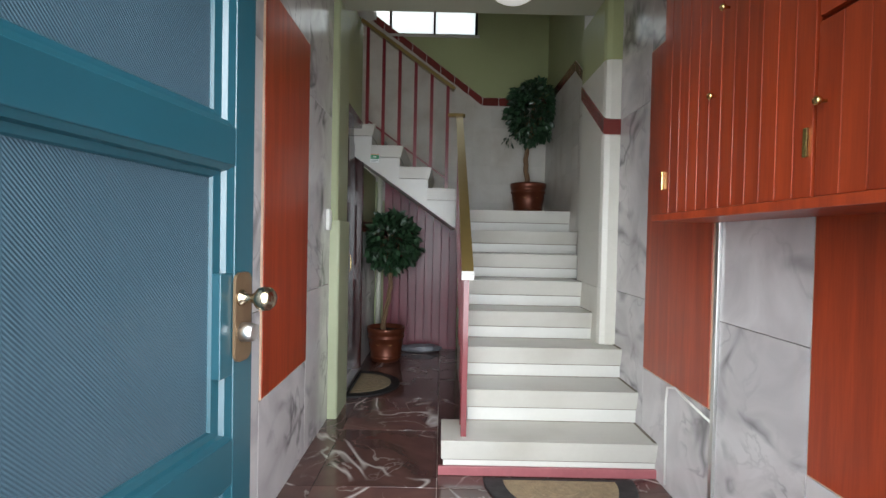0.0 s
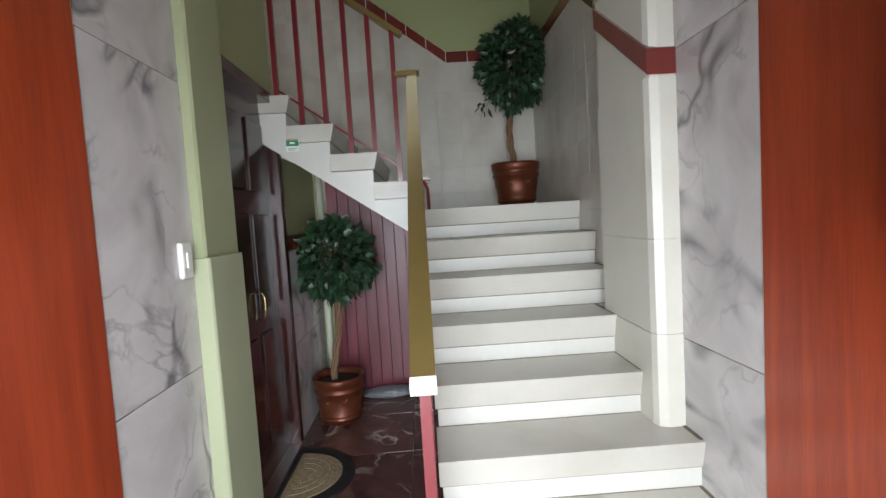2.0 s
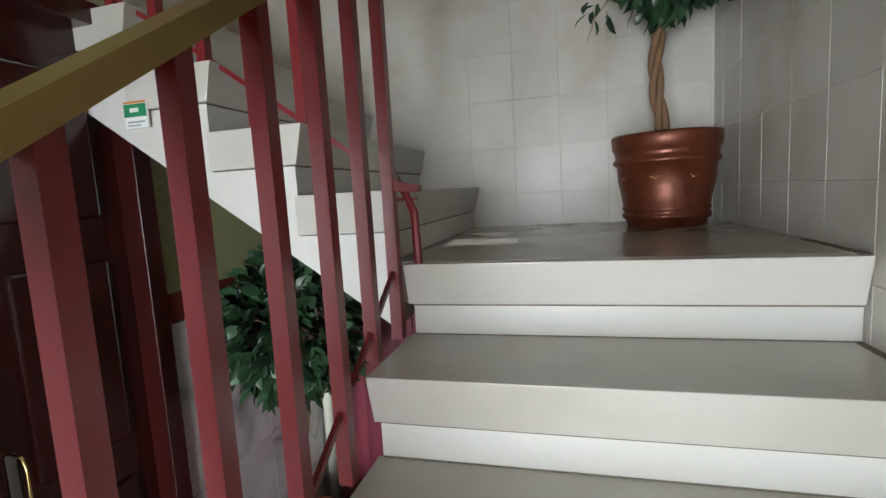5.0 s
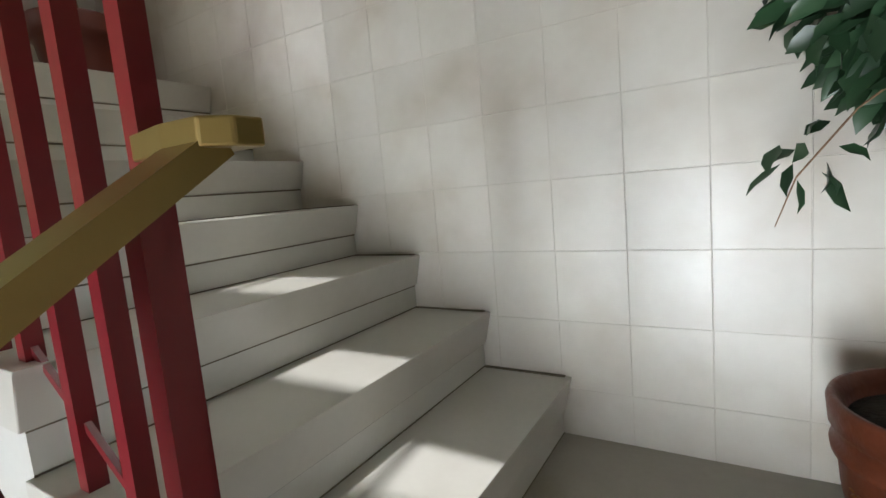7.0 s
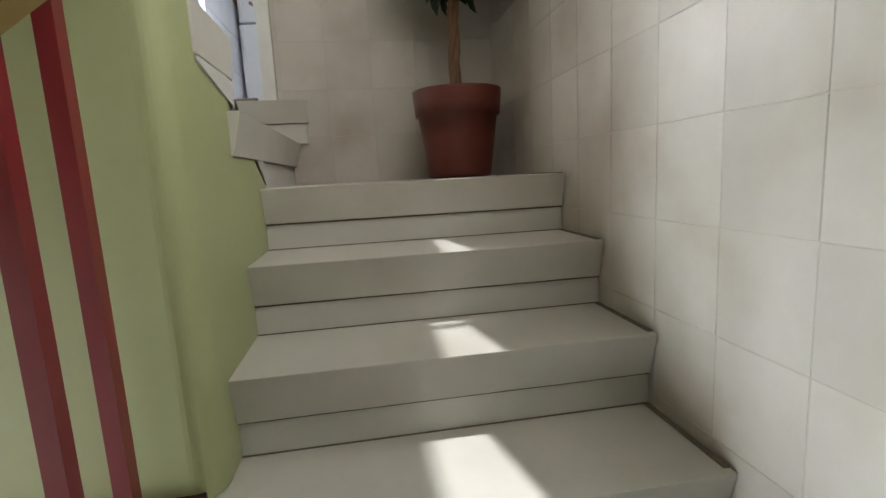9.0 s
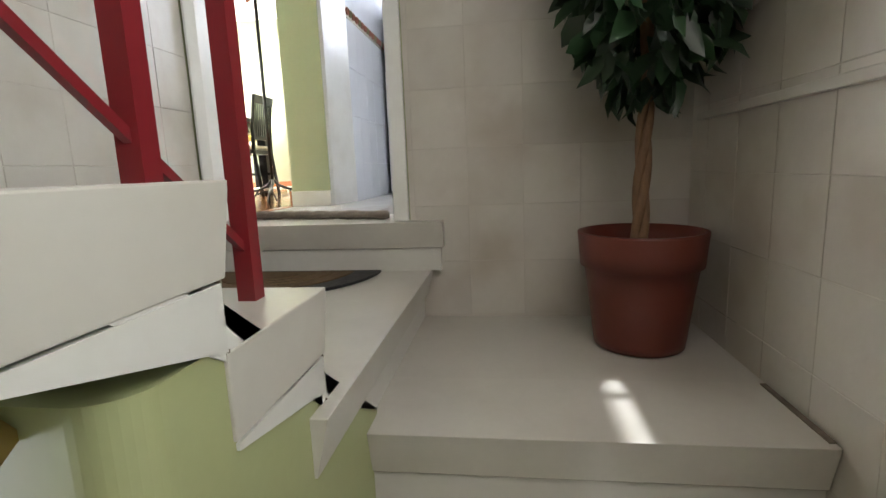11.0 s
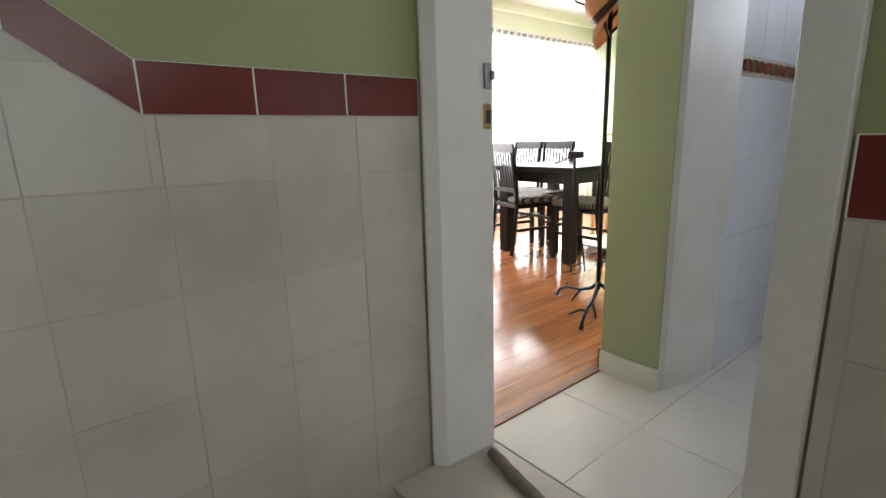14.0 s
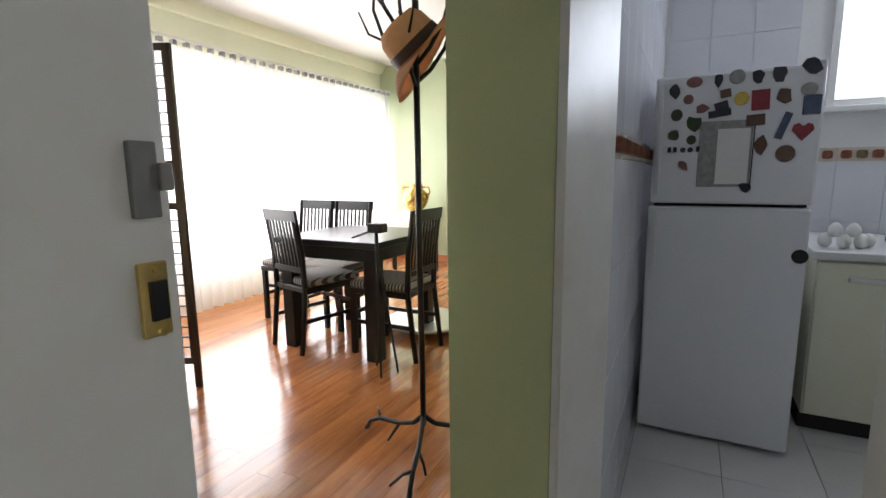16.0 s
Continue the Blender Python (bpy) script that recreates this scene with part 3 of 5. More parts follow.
# ---- railings ----
def railing(name, label, line, posts, feet, low, ends=True, width=0.062):
    """line: the handrail's two ends; posts: shares along it; feet: height of the post foot under the rail; low: height of the lower bar under the rail."""
    r = thing(name, label, "railing", "stair railings")
    a, b = Vector(line[0]), Vector(line[1])
    d = b - a
    ext = d.normalized() * 0.035
    part("handrail", bar(bmesh.new(), a - ext, b + ext, width, 0.03), BRASS, r, "worn brass handrail")
    if ends:
        part("end_cap", bar(bmesh.new(), a - ext - d.normalized() * 0.03, a - ext, width + 0.003, 0.034), PLASTIC, r, "pale worn handrail end")
    for s, foot in zip(posts, feet):
        p = a + d * s
        part("post", bar(bmesh.new(), p - Vector((0, 0, foot)), p - Vector((0, 0, 0.012)), 0.029, 0.029), RED, r)
    if low:
        p, q = a + d * posts[0] - Vector((0, 0, low)), a + d * posts[-1] - Vector((0, 0, low))
        part("lower_bar", bar(bmesh.new(), p, q, 0.010, 0.013), RED, r)
    return r


def tread1(y):
    return RISE * (1 + math.floor((y - Y1) / RUN1 + 0.001)) if y >= Y1 else 0.0


L1 = ((2.778, 4.12, 1.09), (2.778, 6.035, 2.3555))
S1 = [(4.19 + 0.1641 * i - 4.12) / 1.915 for i in range(12)]
r1 = railing("stair_railing", "red metal railing with flat brass handrail, lower flight", L1, S1, [1.09 + 1.2655 * s - min(tread1(4.12 + 1.915 * s), Z_LAND - RISE) for s in S1], 0.82)
bm = bmesh.new()
prism(bm, [(2.81, 6.035), (2.83, 6.06), (2.83, 6.095), (2.672, 6.095), (2.672, 6.045), (2.75, 6.035)], "z", 2.368, 2.397, 0.003)
part("handrail_return", bm, BRASS, r1, "short brass return piece")
bm = bmesh.new()
box(bm, 2.765, 2.842, 6.014, 6.022, Z_LAND + 0.16, Z_LAND + 0.168)
prism(bm, [(2.775, Z_LAND + 0.26), (2.80, Z_LAND + 0.205), (2.855, Z_LAND + 0.198), (2.855, Z_LAND + 0.18), (2.79, Z_LAND + 0.185), (2.765, Z_LAND + 0.24)], "y", 5.99, 6.03, 0.003)
part("step_bracket", bm, RED, r1, "red foot plate hooked over the step")
part("bracket_post", tube(bmesh.new(), [(2.81, 6.012, Z_LAND + 0.19), (2.835, 6.010, Z_LAND + 0.13), (2.838, 6.012, Z_LAND)], 0.011, 8), RED, r1)
L2 = ((2.70, 6.065, 2.64), (1.90, 6.065, 3.205))
S2 = [0.04 + 0.1845 * i for i in range(6)]
railing("stair_railing", "red metal railing with flat brass handrail, middle flight", L2, S2, [2.64 + 0.565 * s - (Z_LAND + RISE * (1 + math.floor((X2 - 2.70 + 0.80 * s) / RUN2))) for s in S2], 0.86, False)
L3 = ((1.485, 6.105, 4.10), (3.195, 6.17, 5.34))
S3 = [(0.01 + 0.21 * i) / 1.71 for i in range(8)]
railing("stair_railing", "red metal railing with flat brass handrail, upper flight", L3, S3, [4.10 + 1.24 * s - (Z_PLAT + RISE * (1 + math.floor((1.49 + 1.71 * s - X3) / RUN3))) for s in S3], 0.80)


# ---- the flat: shell ----
FZ, FC = Z_FLAT, 5.68
GREEN_ROOM = mat("light_green_room_paint", (0.395, 0.45, 0.285), 0.55, vary=0.05, scale=2.5, fine=160, bump=0.12)
CREAM_ROOM = mat("cream_room_paint", (0.72, 0.72, 0.56), 0.6, vary=0.04, scale=2, fine=160, bump=0.1)
floor_flat = solid("floor_flat", boxed((-5.1, 0.10, 2.1, 8.0, FZ - 0.15, FZ - 0.012)), GROUT, "floor of the flat: white tiles and orange boards", "floor", "structure")
solid("wall_dining_north", boxed((-5.1, -0.6, 5.235, 5.475, FZ, FC)), GREEN_ROOM, "light green wall between dining room and kitchen", "wall", "structure")
solid("wall_dining_west", boxed((-5.2, -5.0, 2.0, 5.235, FZ, FC)), GREEN_ROOM, "light green far wall of the dining room", "wall", "structure")
solid("wall_dining_south", boxed((-5.2, -4.92, 1.9, 2.10, FZ, FC), (-0.85, 0.09, 1.9, 2.10, FZ, FC), (-4.92, -0.85, 1.9, 2.10, 5.22, FC), (-4.92, -0.85, 1.9, 2.10, FZ, 3.60)), CREAM_ROOM, "cream window wall of the dining room", "wall", "structure")
solid("wall_dining_east", boxed((0.09, 0.25, 1.9, 5.10, FZ, FC)), CREAM_ROOM, "cream wall of the dining room", "wall", "structure")
solid("wall_entry_north", boxed((-0.72, 0.10, 6.32, 6.45, FZ, FC)), WHITE, "white wall behind the open door", "wall", "structure")
solid("wall_kitchen_door", boxed((-0.74, -0.60, 6.07, 6.45, FZ, FC), (-0.74, -0.60, 5.50, 6.07, 5.35, FC)), WHITE, "white wall round the kitchen opening", "wall", "structure")
k_s = solid("wall_kitchen_south", boxed((-2.9, -0.90, 5.475, 5.535, FZ, FC)), WHITE, "white tiled kitchen wall", "wall", "structure")
k_w = solid("wall_kitchen_west", boxed((-2.93, -2.758, 5.535, 6.30, FZ, FC), (-2.93, -2.758, 7.15, 7.9, FZ, FC), (-2.93, -2.758, 6.30, 7.15, FZ, 4.65), (-2.93, -2.758, 6.30, 7.15, 5.5, FC)), WHITE, "white tiled kitchen wall with the window", "wall", "structure")
solid("wall_kitchen_north", boxed((-2.93, -0.6, 7.75, 7.9, FZ, FC)), WHITE, "plain white kitchen wall", "wall", "structure")
solid("wall_kitchen_east", boxed((-0.74, -0.6, 6.45, 7.75, FZ, FC)), WHITE, "plain white kitchen wall", "wall", "structure")
solid("ceiling_flat", boxed((-5.2, 0.25, 1.9, 7.9, FC, FC + 0.12)), WHITE, "white ceiling of the flat", "ceiling", "structure")
bm = bmesh.new()
prism(bm, [(2.10, FC), (2.10, FC - 0.10), (2.13, FC - 0.09), (2.17, FC - 0.03), (2.20, FC)], "x", -5.0, 0.09)
solid("trim_cornice", bm, CREAM_ROOM, "cream cornice over the curtain wall", "trim", "structure")

# white kitchen jamb, skirting
solid("trim_kitchen_jamb", prism(bmesh.new(), [(-0.604, 5.476), (-0.625, 5.49), (-0.905, 5.545), (-0.905, 5.476)], "z", FZ, 5.35), GLOSS_WHITE, "white painted side of the kitchen opening", "trim", "structure")
solid("trim_kitchen_frame", boxed((-0.76, -0.58, 6.045, 6.07, FZ, 5.35), (-0.598, -0.575, 6.07, 6.13, FZ, 5.35), bevel=0.006), GLOSS_WHITE, "moulded white frame of the kitchen opening", "trim", "structure")
solid("skirting_pillar", boxed((-0.60, -0.585, 5.235, 5.48, FZ, FZ + 0.09), bevel=0.003), GLOSS_WHITE, "white skirting at the foot of the green wall end", "baseboard", "structure")
solid("skirting_dining", boxed((-5.0, -0.605, 5.215, 5.235, FZ, FZ + 0.09), (-5.0, -4.985, 2.1, 5.2, FZ, FZ + 0.09), bevel=0.003), grain("orange_skirting", (0.34, 0.11, 0.04), (0.55, 0.22, 0.08), (0.7, 9, 9)), "orange wooden skirting of the dining room", "baseboard", "structure")

# door frame of the flat
DULL_STEEL = mat("dull_steel", (0.24, 0.24, 0.235), 0.42, metal=0.8, vary=0.2, scale=20, bump=0.05)
df = thing("door_2", "white painted door frame of the flat with brass strikes", "door frame", kind="structure")
part("jamb", prism(bmesh.new(), [(0.30, 5.252), (0.30, 5.262), (0.275, 5.292), (0.09, 5.302), (0.09, 5.252)], "z", FZ + 0.001, 5.25, 0.002), GLOSS_WHITE, df)
part("jamb", boxed((0.10, 0.372, 6.085, 6.097, FZ + 0.001, 5.25), (0.372, 0.392, 6.085, 6.142, FZ + 0.001, 5.25), bevel=0.003), GLOSS_WHITE, df)
part("lintel", boxed((0.10, 0.37, 5.312, 6.085, 5.20, 5.25), (0.372, 0.392, 5.262, 6.142, 5.25, 5.32), bevel=0.003), GLOSS_WHITE, df)
st = part("strike_plate", box(bmesh.new(), 0.100, 0.124, 5.299, 5.307, 4.315, 4.38, 0.002), DULL_STEEL, df, "dull steel strike box")
part("bolt_box", box(bmesh.new(), 0.090, 0.102, 5.302, 5.312, 4.338, 4.362, 0.002), DULL_STEEL, st)
st = part("strike_plate", box(bmesh.new(), 0.100, 0.126, 5.299, 5.3055, 4.21, 4.277, 0.002), BRIGHT_BRASS, df, "worn brass strike plate")
part("latch_hole", box(bmesh.new(), 0.103, 0.118, 5.3055, 5.3075, 4.225, 4.26), IRON, st)
for z in (4.214, 4.271):
    part("screw", lathe(bmesh.new(), [(0.004, 5.3055), (0.004, 5.307), (0.001, 5.3072)], 10), BRIGHT_BRASS, st).matrix_basis = pose(0.11, 0, z, -90, 0, 0) @ pose(0, 0, 0)

leafd = thing("flat_door", "open white panelled door with ornate brass plate", "door", at=(0.09, 6.10, FZ), rz=-9)
part("leaf", boxed((-0.66, 0.0, 0.0, 0.04, 0.012, 1.97), bevel=0.003), GLOSS_WHITE, leafd)
for x0, x1 in ((-0.56, -0.36), (-0.28, -0.08)):
    for z0, z1 in ((0.2, 0.85), (1.0, 1.8)):
        part("raised_panel", box(bmesh.new(), x0, x1, -0.010, 0.001, z0, z1, 0.008), GLOSS_WHITE, leafd)
bm = bmesh.new()
prism(bm, [(x + 0.075, z) for x, z in ((-0.70, 0.84), (-0.672, 0.86), (-0.652, 0.92), (-0.648, 1.0), (-0.652, 1.08), (-0.672, 1.13), (-0.70, 1.15), (-0.72, 1.10), (-0.722, 0.90))], "y", -0.008, 0.001, 0.003)
rz = part("escutcheon", bm, mat("chased_brass", (0.3, 0.24, 0.14), 0.35, metal=0.9, vary=0.4, scale=40, fine=120, bump=1.0, depth=0.01), leafd, "ornate chased brass plate")
bm = lathe(bmesh.new(), [(0.012, 0), (0.010, 0.025), (0.018, 0.035), (0.026, 0.05), (0.027, 0.075), (0.02, 0.08)], 20)
bmesh.ops.transform(bm, matrix=pose(-0.61, -0.008, 1.0, 90, 0, 0), verts=bm.verts)
part("door_knob", bm, BRIGHT_BRASS, rz, "brass cylinder knob", True)

# draught stopper on the sill
rnd = random.Random(4)
pts = [(0.145 + 0.154 * i / 24 + rnd.uniform(-0.003, 0.003), 5.345 + 0.695 * i / 24, FZ + 0.018 + rnd.uniform(-0.002, 0.002)) for i in range(25)]
solid("draught_stopper", tube(bmesh.new(), pts, [0.018 + rnd.uniform(-0.002, 0.003) for _ in range(25)], 10), mat("brown_grey_fabric", (0.2, 0.17, 0.14), 0.95, vary=0.3, scale=30, fine=200, bump=0.8), "brown-grey fabric draught stopper along the door sill", "draught stopper", shade=True)

# ---- floors of the flat ----
for i in range(7):
    for j in range(8):
        x0, y0 = -2.76 + 0.405 * i, 5.24 + 0.32 * j
        x1, y1 = min(x0 + 0.405, 0.08), min(y0 + 0.32, 7.75)
        if x1 - x0 < 0.02 or y1 - y0 < 0.02 or (x1 < -0.62 and y1 < 5.51):
            continue
        part("floor_tile", box(bmesh.new(), x0 + 0.001, x1 - 0.001, y0 + 0.001, y1 - 0.001, FZ - 0.012, FZ, 0.0008), FLOOR_TILE, floor_flat)
rnd = random.Random(9)
y, boards = 2.1, {}
while y < 5.2:
    x = -5.0 - rnd.uniform(0, 0.9)
    while x < 0.08:
        ln = 1.2
        x0, x1 = max(x, -5.0), min(x + ln, 0.085)
        if x1 - x0 > 0.05:
            key = round(x1 - x0, 3)
            me = boards.get(key)
            if me is None:
                me = boards[key] = mesh_of(box(bmesh.new(), 0.0006, key - 0.0006, 0.0005, 0.0845, -0.012, 0.0), "floor_board")
            ob = part("floor_board", me, PARQUET, floor_flat)
            ob.location = (x0, y, FZ)
        x += ln
    y += 0.085
solid("trim_threshold", boxed((-0.60, 0.085, 5.20, 5.24, FZ - 0.012, FZ + 0.004), bevel=0.001), grain("worn_threshold", (0.2, 0.08, 0.03), (0.4, 0.17, 0.07), (0.7, 9, 9)), "worn wooden strip between boards and tiles", "trim", "structure")

# kitchen wall tiles and flower border
me_t = mesh_of(box(bmesh.new(), 0.001, 0.199, 0.0, 0.005, 0.001, 0.299, 0.001), "kitchen_tile")
me_t2 = mesh_of(box(bmesh.new(), 0.0, 0.005, 0.001, 0.199, 0.001, 0.299, 0.001), "kitchen_tile")
me_b = mesh_of(box(bmesh.new(), 0.001, 0.199, 0.0, 0.007, 0.001, 0.069, 0.001), "border_tile")
me_b2 = mesh_of(box(bmesh.new(), 0.0, 0.007, 0.001, 0.199, 0.001, 0.069, 0.001), "border_tile")
FLORAL = [mat("border_ground", (0.62, 0.55, 0.45), 0.25, vary=0.1, scale=30, bump=0.05), mat("painted_flower", (0.28, 0.09, 0.05), 0.3, vary=0.5, scale=60, bump=0.05), mat("painted_leaf", (0.2, 0.16, 0.07), 0.3, vary=0.4, scale=60, bump=0.05)]
rows_z = [4.38 - 0.30 * k for k in (4, 3, 2, 1)] + [4.45 + 0.30 * k for k in range(5)]
for i in range(10):
    x = -2.9 + 0.2 * i
    if x + 0.2 <= -0.895:
        for z in rows_z:
            if z < 4.1 or z >= 4.44:
                part("kitchen_tile", me_t, KITCHEN_TILE, k_s).location = (x, 5.535, z)
        bt = part("border_tile", me_b, FLORAL[0], k_s)
        bt.location = (x, 5.535, 4.38)
        for k in range(3):
            part("flower", box(bmesh.new(), 0.014 + 0.062 * k, 0.058 + 0.062 * k, 0.007, 0.009, 0.014, 0.056, 0.012), FLORAL[1 + k % 2], bt)
for j in range(11):
    yy = 5.56 + 0.2 * j
    for z in rows_z:
        if (z < 4.1 or z >= 4.44) and not (yy + 0.2 > 6.30 and yy < 7.15 and z + 0.3 > 4.66 and z < 5.5):
            part("kitchen_tile", me_t2, KITCHEN_TILE, k_w).location = (-2.758, yy, z)
    bt = part("border_tile", me_b2, FLORAL[0], k_w)
    bt.location = (-2.758, yy, 4.38)
    for k in range(3):
        part("flower", box(bmesh.new(), 0.007, 0.009, 0.014 + 0.062 * k, 0.058 + 0.062 * k, 0.014, 0.056, 0.012), FLORAL[1 + k % 2], bt)
kw = thing("window_2", "kitchen window in a white frame", "window", kind="structure")
part("window_frame", boxed((-2.83, -2.745, 6.29, 6.325, 4.65, 5.5), (-2.83, -2.745, 7.125, 7.16, 4.65, 5.5), (-2.83, -2.745, 6.325, 7.125, 5.46, 5.5), (-2.83, -2.745, 6.325, 7.125, 4.65, 4.685), bevel=0.003), GLOSS_WHITE, kw)
ob = part("pane", boxed((-2.80, -2.795, 6.325, 7.125, 4.685, 5.46)), PANE, kw)
ob.visible_shadow = False
part("window_sill", boxed((-2.76, -2.70, 6.27, 7.18, 4.62, 4.65), bevel=0.004), GLOSS_WHITE, kw)
solid("backdrop_kitchen", boxed((-4.0, -3.95, 5.2, 8.4, 4.0, 6.4)), COOL_DAYLIGHT, "bright daylight outside the kitchen window", "backdrop", "structure")

# ---- refrigerator ----
fr = thing("refrigerator", "white two-door refrigerator covered in souvenir magnets", "refrigerator")
part("body", box(bmesh.new(), -2.42, -1.845, 5.575, 6.105, FZ + 0.03, 4.695, 0.008), ENAMEL, fr)
fz_d = part("freezer_door", box(bmesh.new(), -1.838, -1.78, 5.57, 6.11, 4.218, 4.705, 0.010), ENAMEL, fr)
fd_d = part("fridge_door", box(bmesh.new(), -1.838, -1.78, 5.565, 6.108, FZ + 0.018, 4.205, 0.010), ENAMEL, fr)
part("door_seal", boxed((-1.846, -1.836, 5.58, 6.10, FZ + 0.06, 4.69)), RUBBER, fr)
part("plinth", boxed((-2.40, -1.85, 5.59, 6.09, FZ, FZ + 0.045)), RUBBER, fr)
part("grip_edge", box(bmesh.new(), -1.782, -1.772, 5.585, 5.60, 4.25, 4.68, 0.003), ENAMEL, fz_d)
part("grip_edge", box(bmesh.new(), -1.782, -1.772, 5.585, 5.60, 3.9, 4.19, 0.003), ENAMEL, fd_d)
part("hinge_cover", box(bmesh.new(), -1.86, -1.79, 6.06, 6.11, 4.700, 4.722, 0.006), ENAMEL, fr)
bm = lathe(bmesh.new(), [(0.026, 0), (0.026, 0.006), (0.02, 0.008)], 20)
bmesh.ops.transform(bm, matrix=pose(-1.78, 6.085, 4.03, 0, 90, 0), verts=bm.verts)
part("round_sticker", bm, IRON, fd_d, "round black sticker", True)
MAG = [mat("magnet_" + n, c, 0.45, vary=0.35, scale=50, fine=200, bump=0.3) for n, c in (("dark", (0.03, 0.03, 0.04)), ("brown", (0.11, 0.06, 0.035)), ("green", (0.045, 0.07, 0.03)), ("yellow", (0.6, 0.42, 0.08)), ("red", (0.24, 0.025, 0.035)), ("blue", (0.05, 0.075, 0.13)), ("pink", (0.22, 0.1, 0.09)), ("grey", (0.3, 0.3, 0.28)), ("white", (0.7, 0.7, 0.7)))]


def magnet(y, z, w, h, c, shape="r", tilt=0.0):
    bm = bmesh.new()
    n = {"o": 16, "r": 4, "h": 0, "b": 9}[shape]
    rnd = random.Random(int(y * 977 + z * 131))
    if shape == "r":
        pts = [(-w / 2, -h / 2), (w / 2, -h / 2), (w / 2, h / 2), (-w / 2, h / 2)]
    elif shape == "h":
        pts = [(0, -h / 2), (w / 2, h * 0.12), (w * 0.42, h * 0.42), (w * 0.2, h / 2), (0, h * 0.3), (-w * 0.2, h / 2), (-w * 0.42, h * 0.42), (-w / 2, h * 0.12)]
    else:
        pts = [(w / 2 * math.cos(6.28319 * i / n) * (1 if shape == "o" else rnd.uniform(0.6, 1.1)), h / 2 * math.sin(6.28319 * i / n) * (1 if shape == "o" else rnd.uniform(0.6, 1.1))) for i in range(n)]
    prism(bm, pts, "x", 0.0, 0.006, 0.0012)
    ob = tagged(part("fridge_magnet", bm, MAG[c], None), "small painted souvenir magnet on the refrigerator door", "magnet", "refrigerator magnets")
    ob.matrix_basis = pose(-1.7795, y, z, tilt, 0, 0)


def fr_at(px, py):
    """A place on the freezer door from its close-up layout, 548 by 320."""
    return 5.565 + (px - 295) / (925 - 295) * 0.545, 4.712 - (py - 95) / (590 - 95) * 0.49


for px, py, w, h, c, s, tl in ((380, 160, 0.05, 0.065, 0, "b", 0), (455, 130, 0.055, 0.04, 6, "o", 0), (435, 193, 0.036, 0.036, 6, "o", 0), (392, 250, 0.042, 0.045, 2, "o", 0), (545, 130, 0.035, 0.065, 0, "b", 0), (616, 123, 0.052, 0.052, 7, "o", 0),
                               (690, 128, 0.045, 0.055, 0, "b", 20), (768, 125, 0.06, 0.06, 0, "b", -30), (875, 108, 0.065, 0.06, 0, "b", 10), (578, 180, 0.034, 0.03, 1, "r", 10), (638, 203, 0.05, 0.05, 3, "o", 0), (707, 212, 0.056, 0.072, 4, "r", 2),
                               (788, 203, 0.058, 0.06, 1, "b", 0), (870, 185, 0.05, 0.045, 7, "o", 0), (885, 240, 0.052, 0.065, 5, "r", 0), (492, 232, 0.06, 0.035, 6, "b", 20), (460, 285, 0.065, 0.065, 2, "b", 0), (565, 225, 0.045, 0.03, 0, "r", 15),
                               (560, 252, 0.075, 0.026, 0, "r", 8), (385, 328, 0.045, 0.06, 2, "b", 0), (457, 347, 0.034, 0.036, 2, "o", 0), (695, 283, 0.058, 0.04, 1, "r", 3), (795, 308, 0.024, 0.095, 5, "r", -18), (862, 333, 0.066, 0.062, 4, "h", 0),
                               (722, 375, 0.048, 0.07, 1, "b", 0), (810, 408, 0.06, 0.06, 1, "o", 0), (430, 445, 0.03, 0.05, 6, "b", 35), (676, 530, 0.048, 0.042, 0, "b", 0), (370, 383, 0.012, 0.02, 0, "r", 0), (393, 383, 0.012, 0.02, 0, "r", 0),
                               (425, 385, 0.02, 0.02, 0, "o", 0), (455, 385, 0.02, 0.02, 0, "o", 0), (485, 383, 0.012, 0.02, 0, "r", 0)):
    magnet(*fr_at(px, py), w, h, c, s, tl)
nt = thing("note_pad", "white note pad with a pen on the freezer door", "note pad")
ya, za = fr_at(487, 528)
yb, zb = fr_at(690, 280)
part("board", box(bmesh.new(), -1.780, -1.776, ya, yb, za, zb, 0.001), MAG[7], nt)
part("paper", boxed((-1.776, -1.774, ya + 0.062, yb - 0.008, za + 0.01, zb - 0.03)), PLASTIC, nt)
part("pen_string", tube(bmesh.new(), [(-1.772, yb + 0.004, zb - 0.02), (-1.772, yb + 0.002, za - 0.005)], 0.002, 6), IRON, nt)

# ---- kitchen cabinet, worktop, dish rack ----
cb = thing("kitchen_cabinet", "cream kitchen base cabinet beside the refrigerator", "cabinet")
part("body", box(bmesh.new(), -2.75, -2.06, 6.19, 7.3, FZ + 0.08, 3.985, 0.002), CREAM_ROOM, cb)
part("plinth", boxed((-2.75, -2.10, 6.19, 7.3, FZ, FZ + 0.08)), RUBBER, cb)
for y0, y1 in ((6.195, 6.64), (6.65, 7.1)):
    d = part("door", box(bmesh.new(), -2.06, -2.04, y0, y1, FZ + 0.09, 3.975, 0.004), CREAM_ROOM, cb)
    part("handle", box(bmesh.new(), -2.04, -2.025, y0 + 0.10, y0 + 0.22, 3.90, 3.92, 0.004), STEEL, d)
solid("worktop", box(bmesh.new(), -2.75, -2.02, 6.17, 7.3, 3.985, 4.02, 0.006), mat("pale_worktop", (0.6, 0.6, 0.58), 0.3, vary=0.1, scale=20, fine=200, bump=0.05), "pale speckled kitchen worktop above the cream cabinet", "worktop")
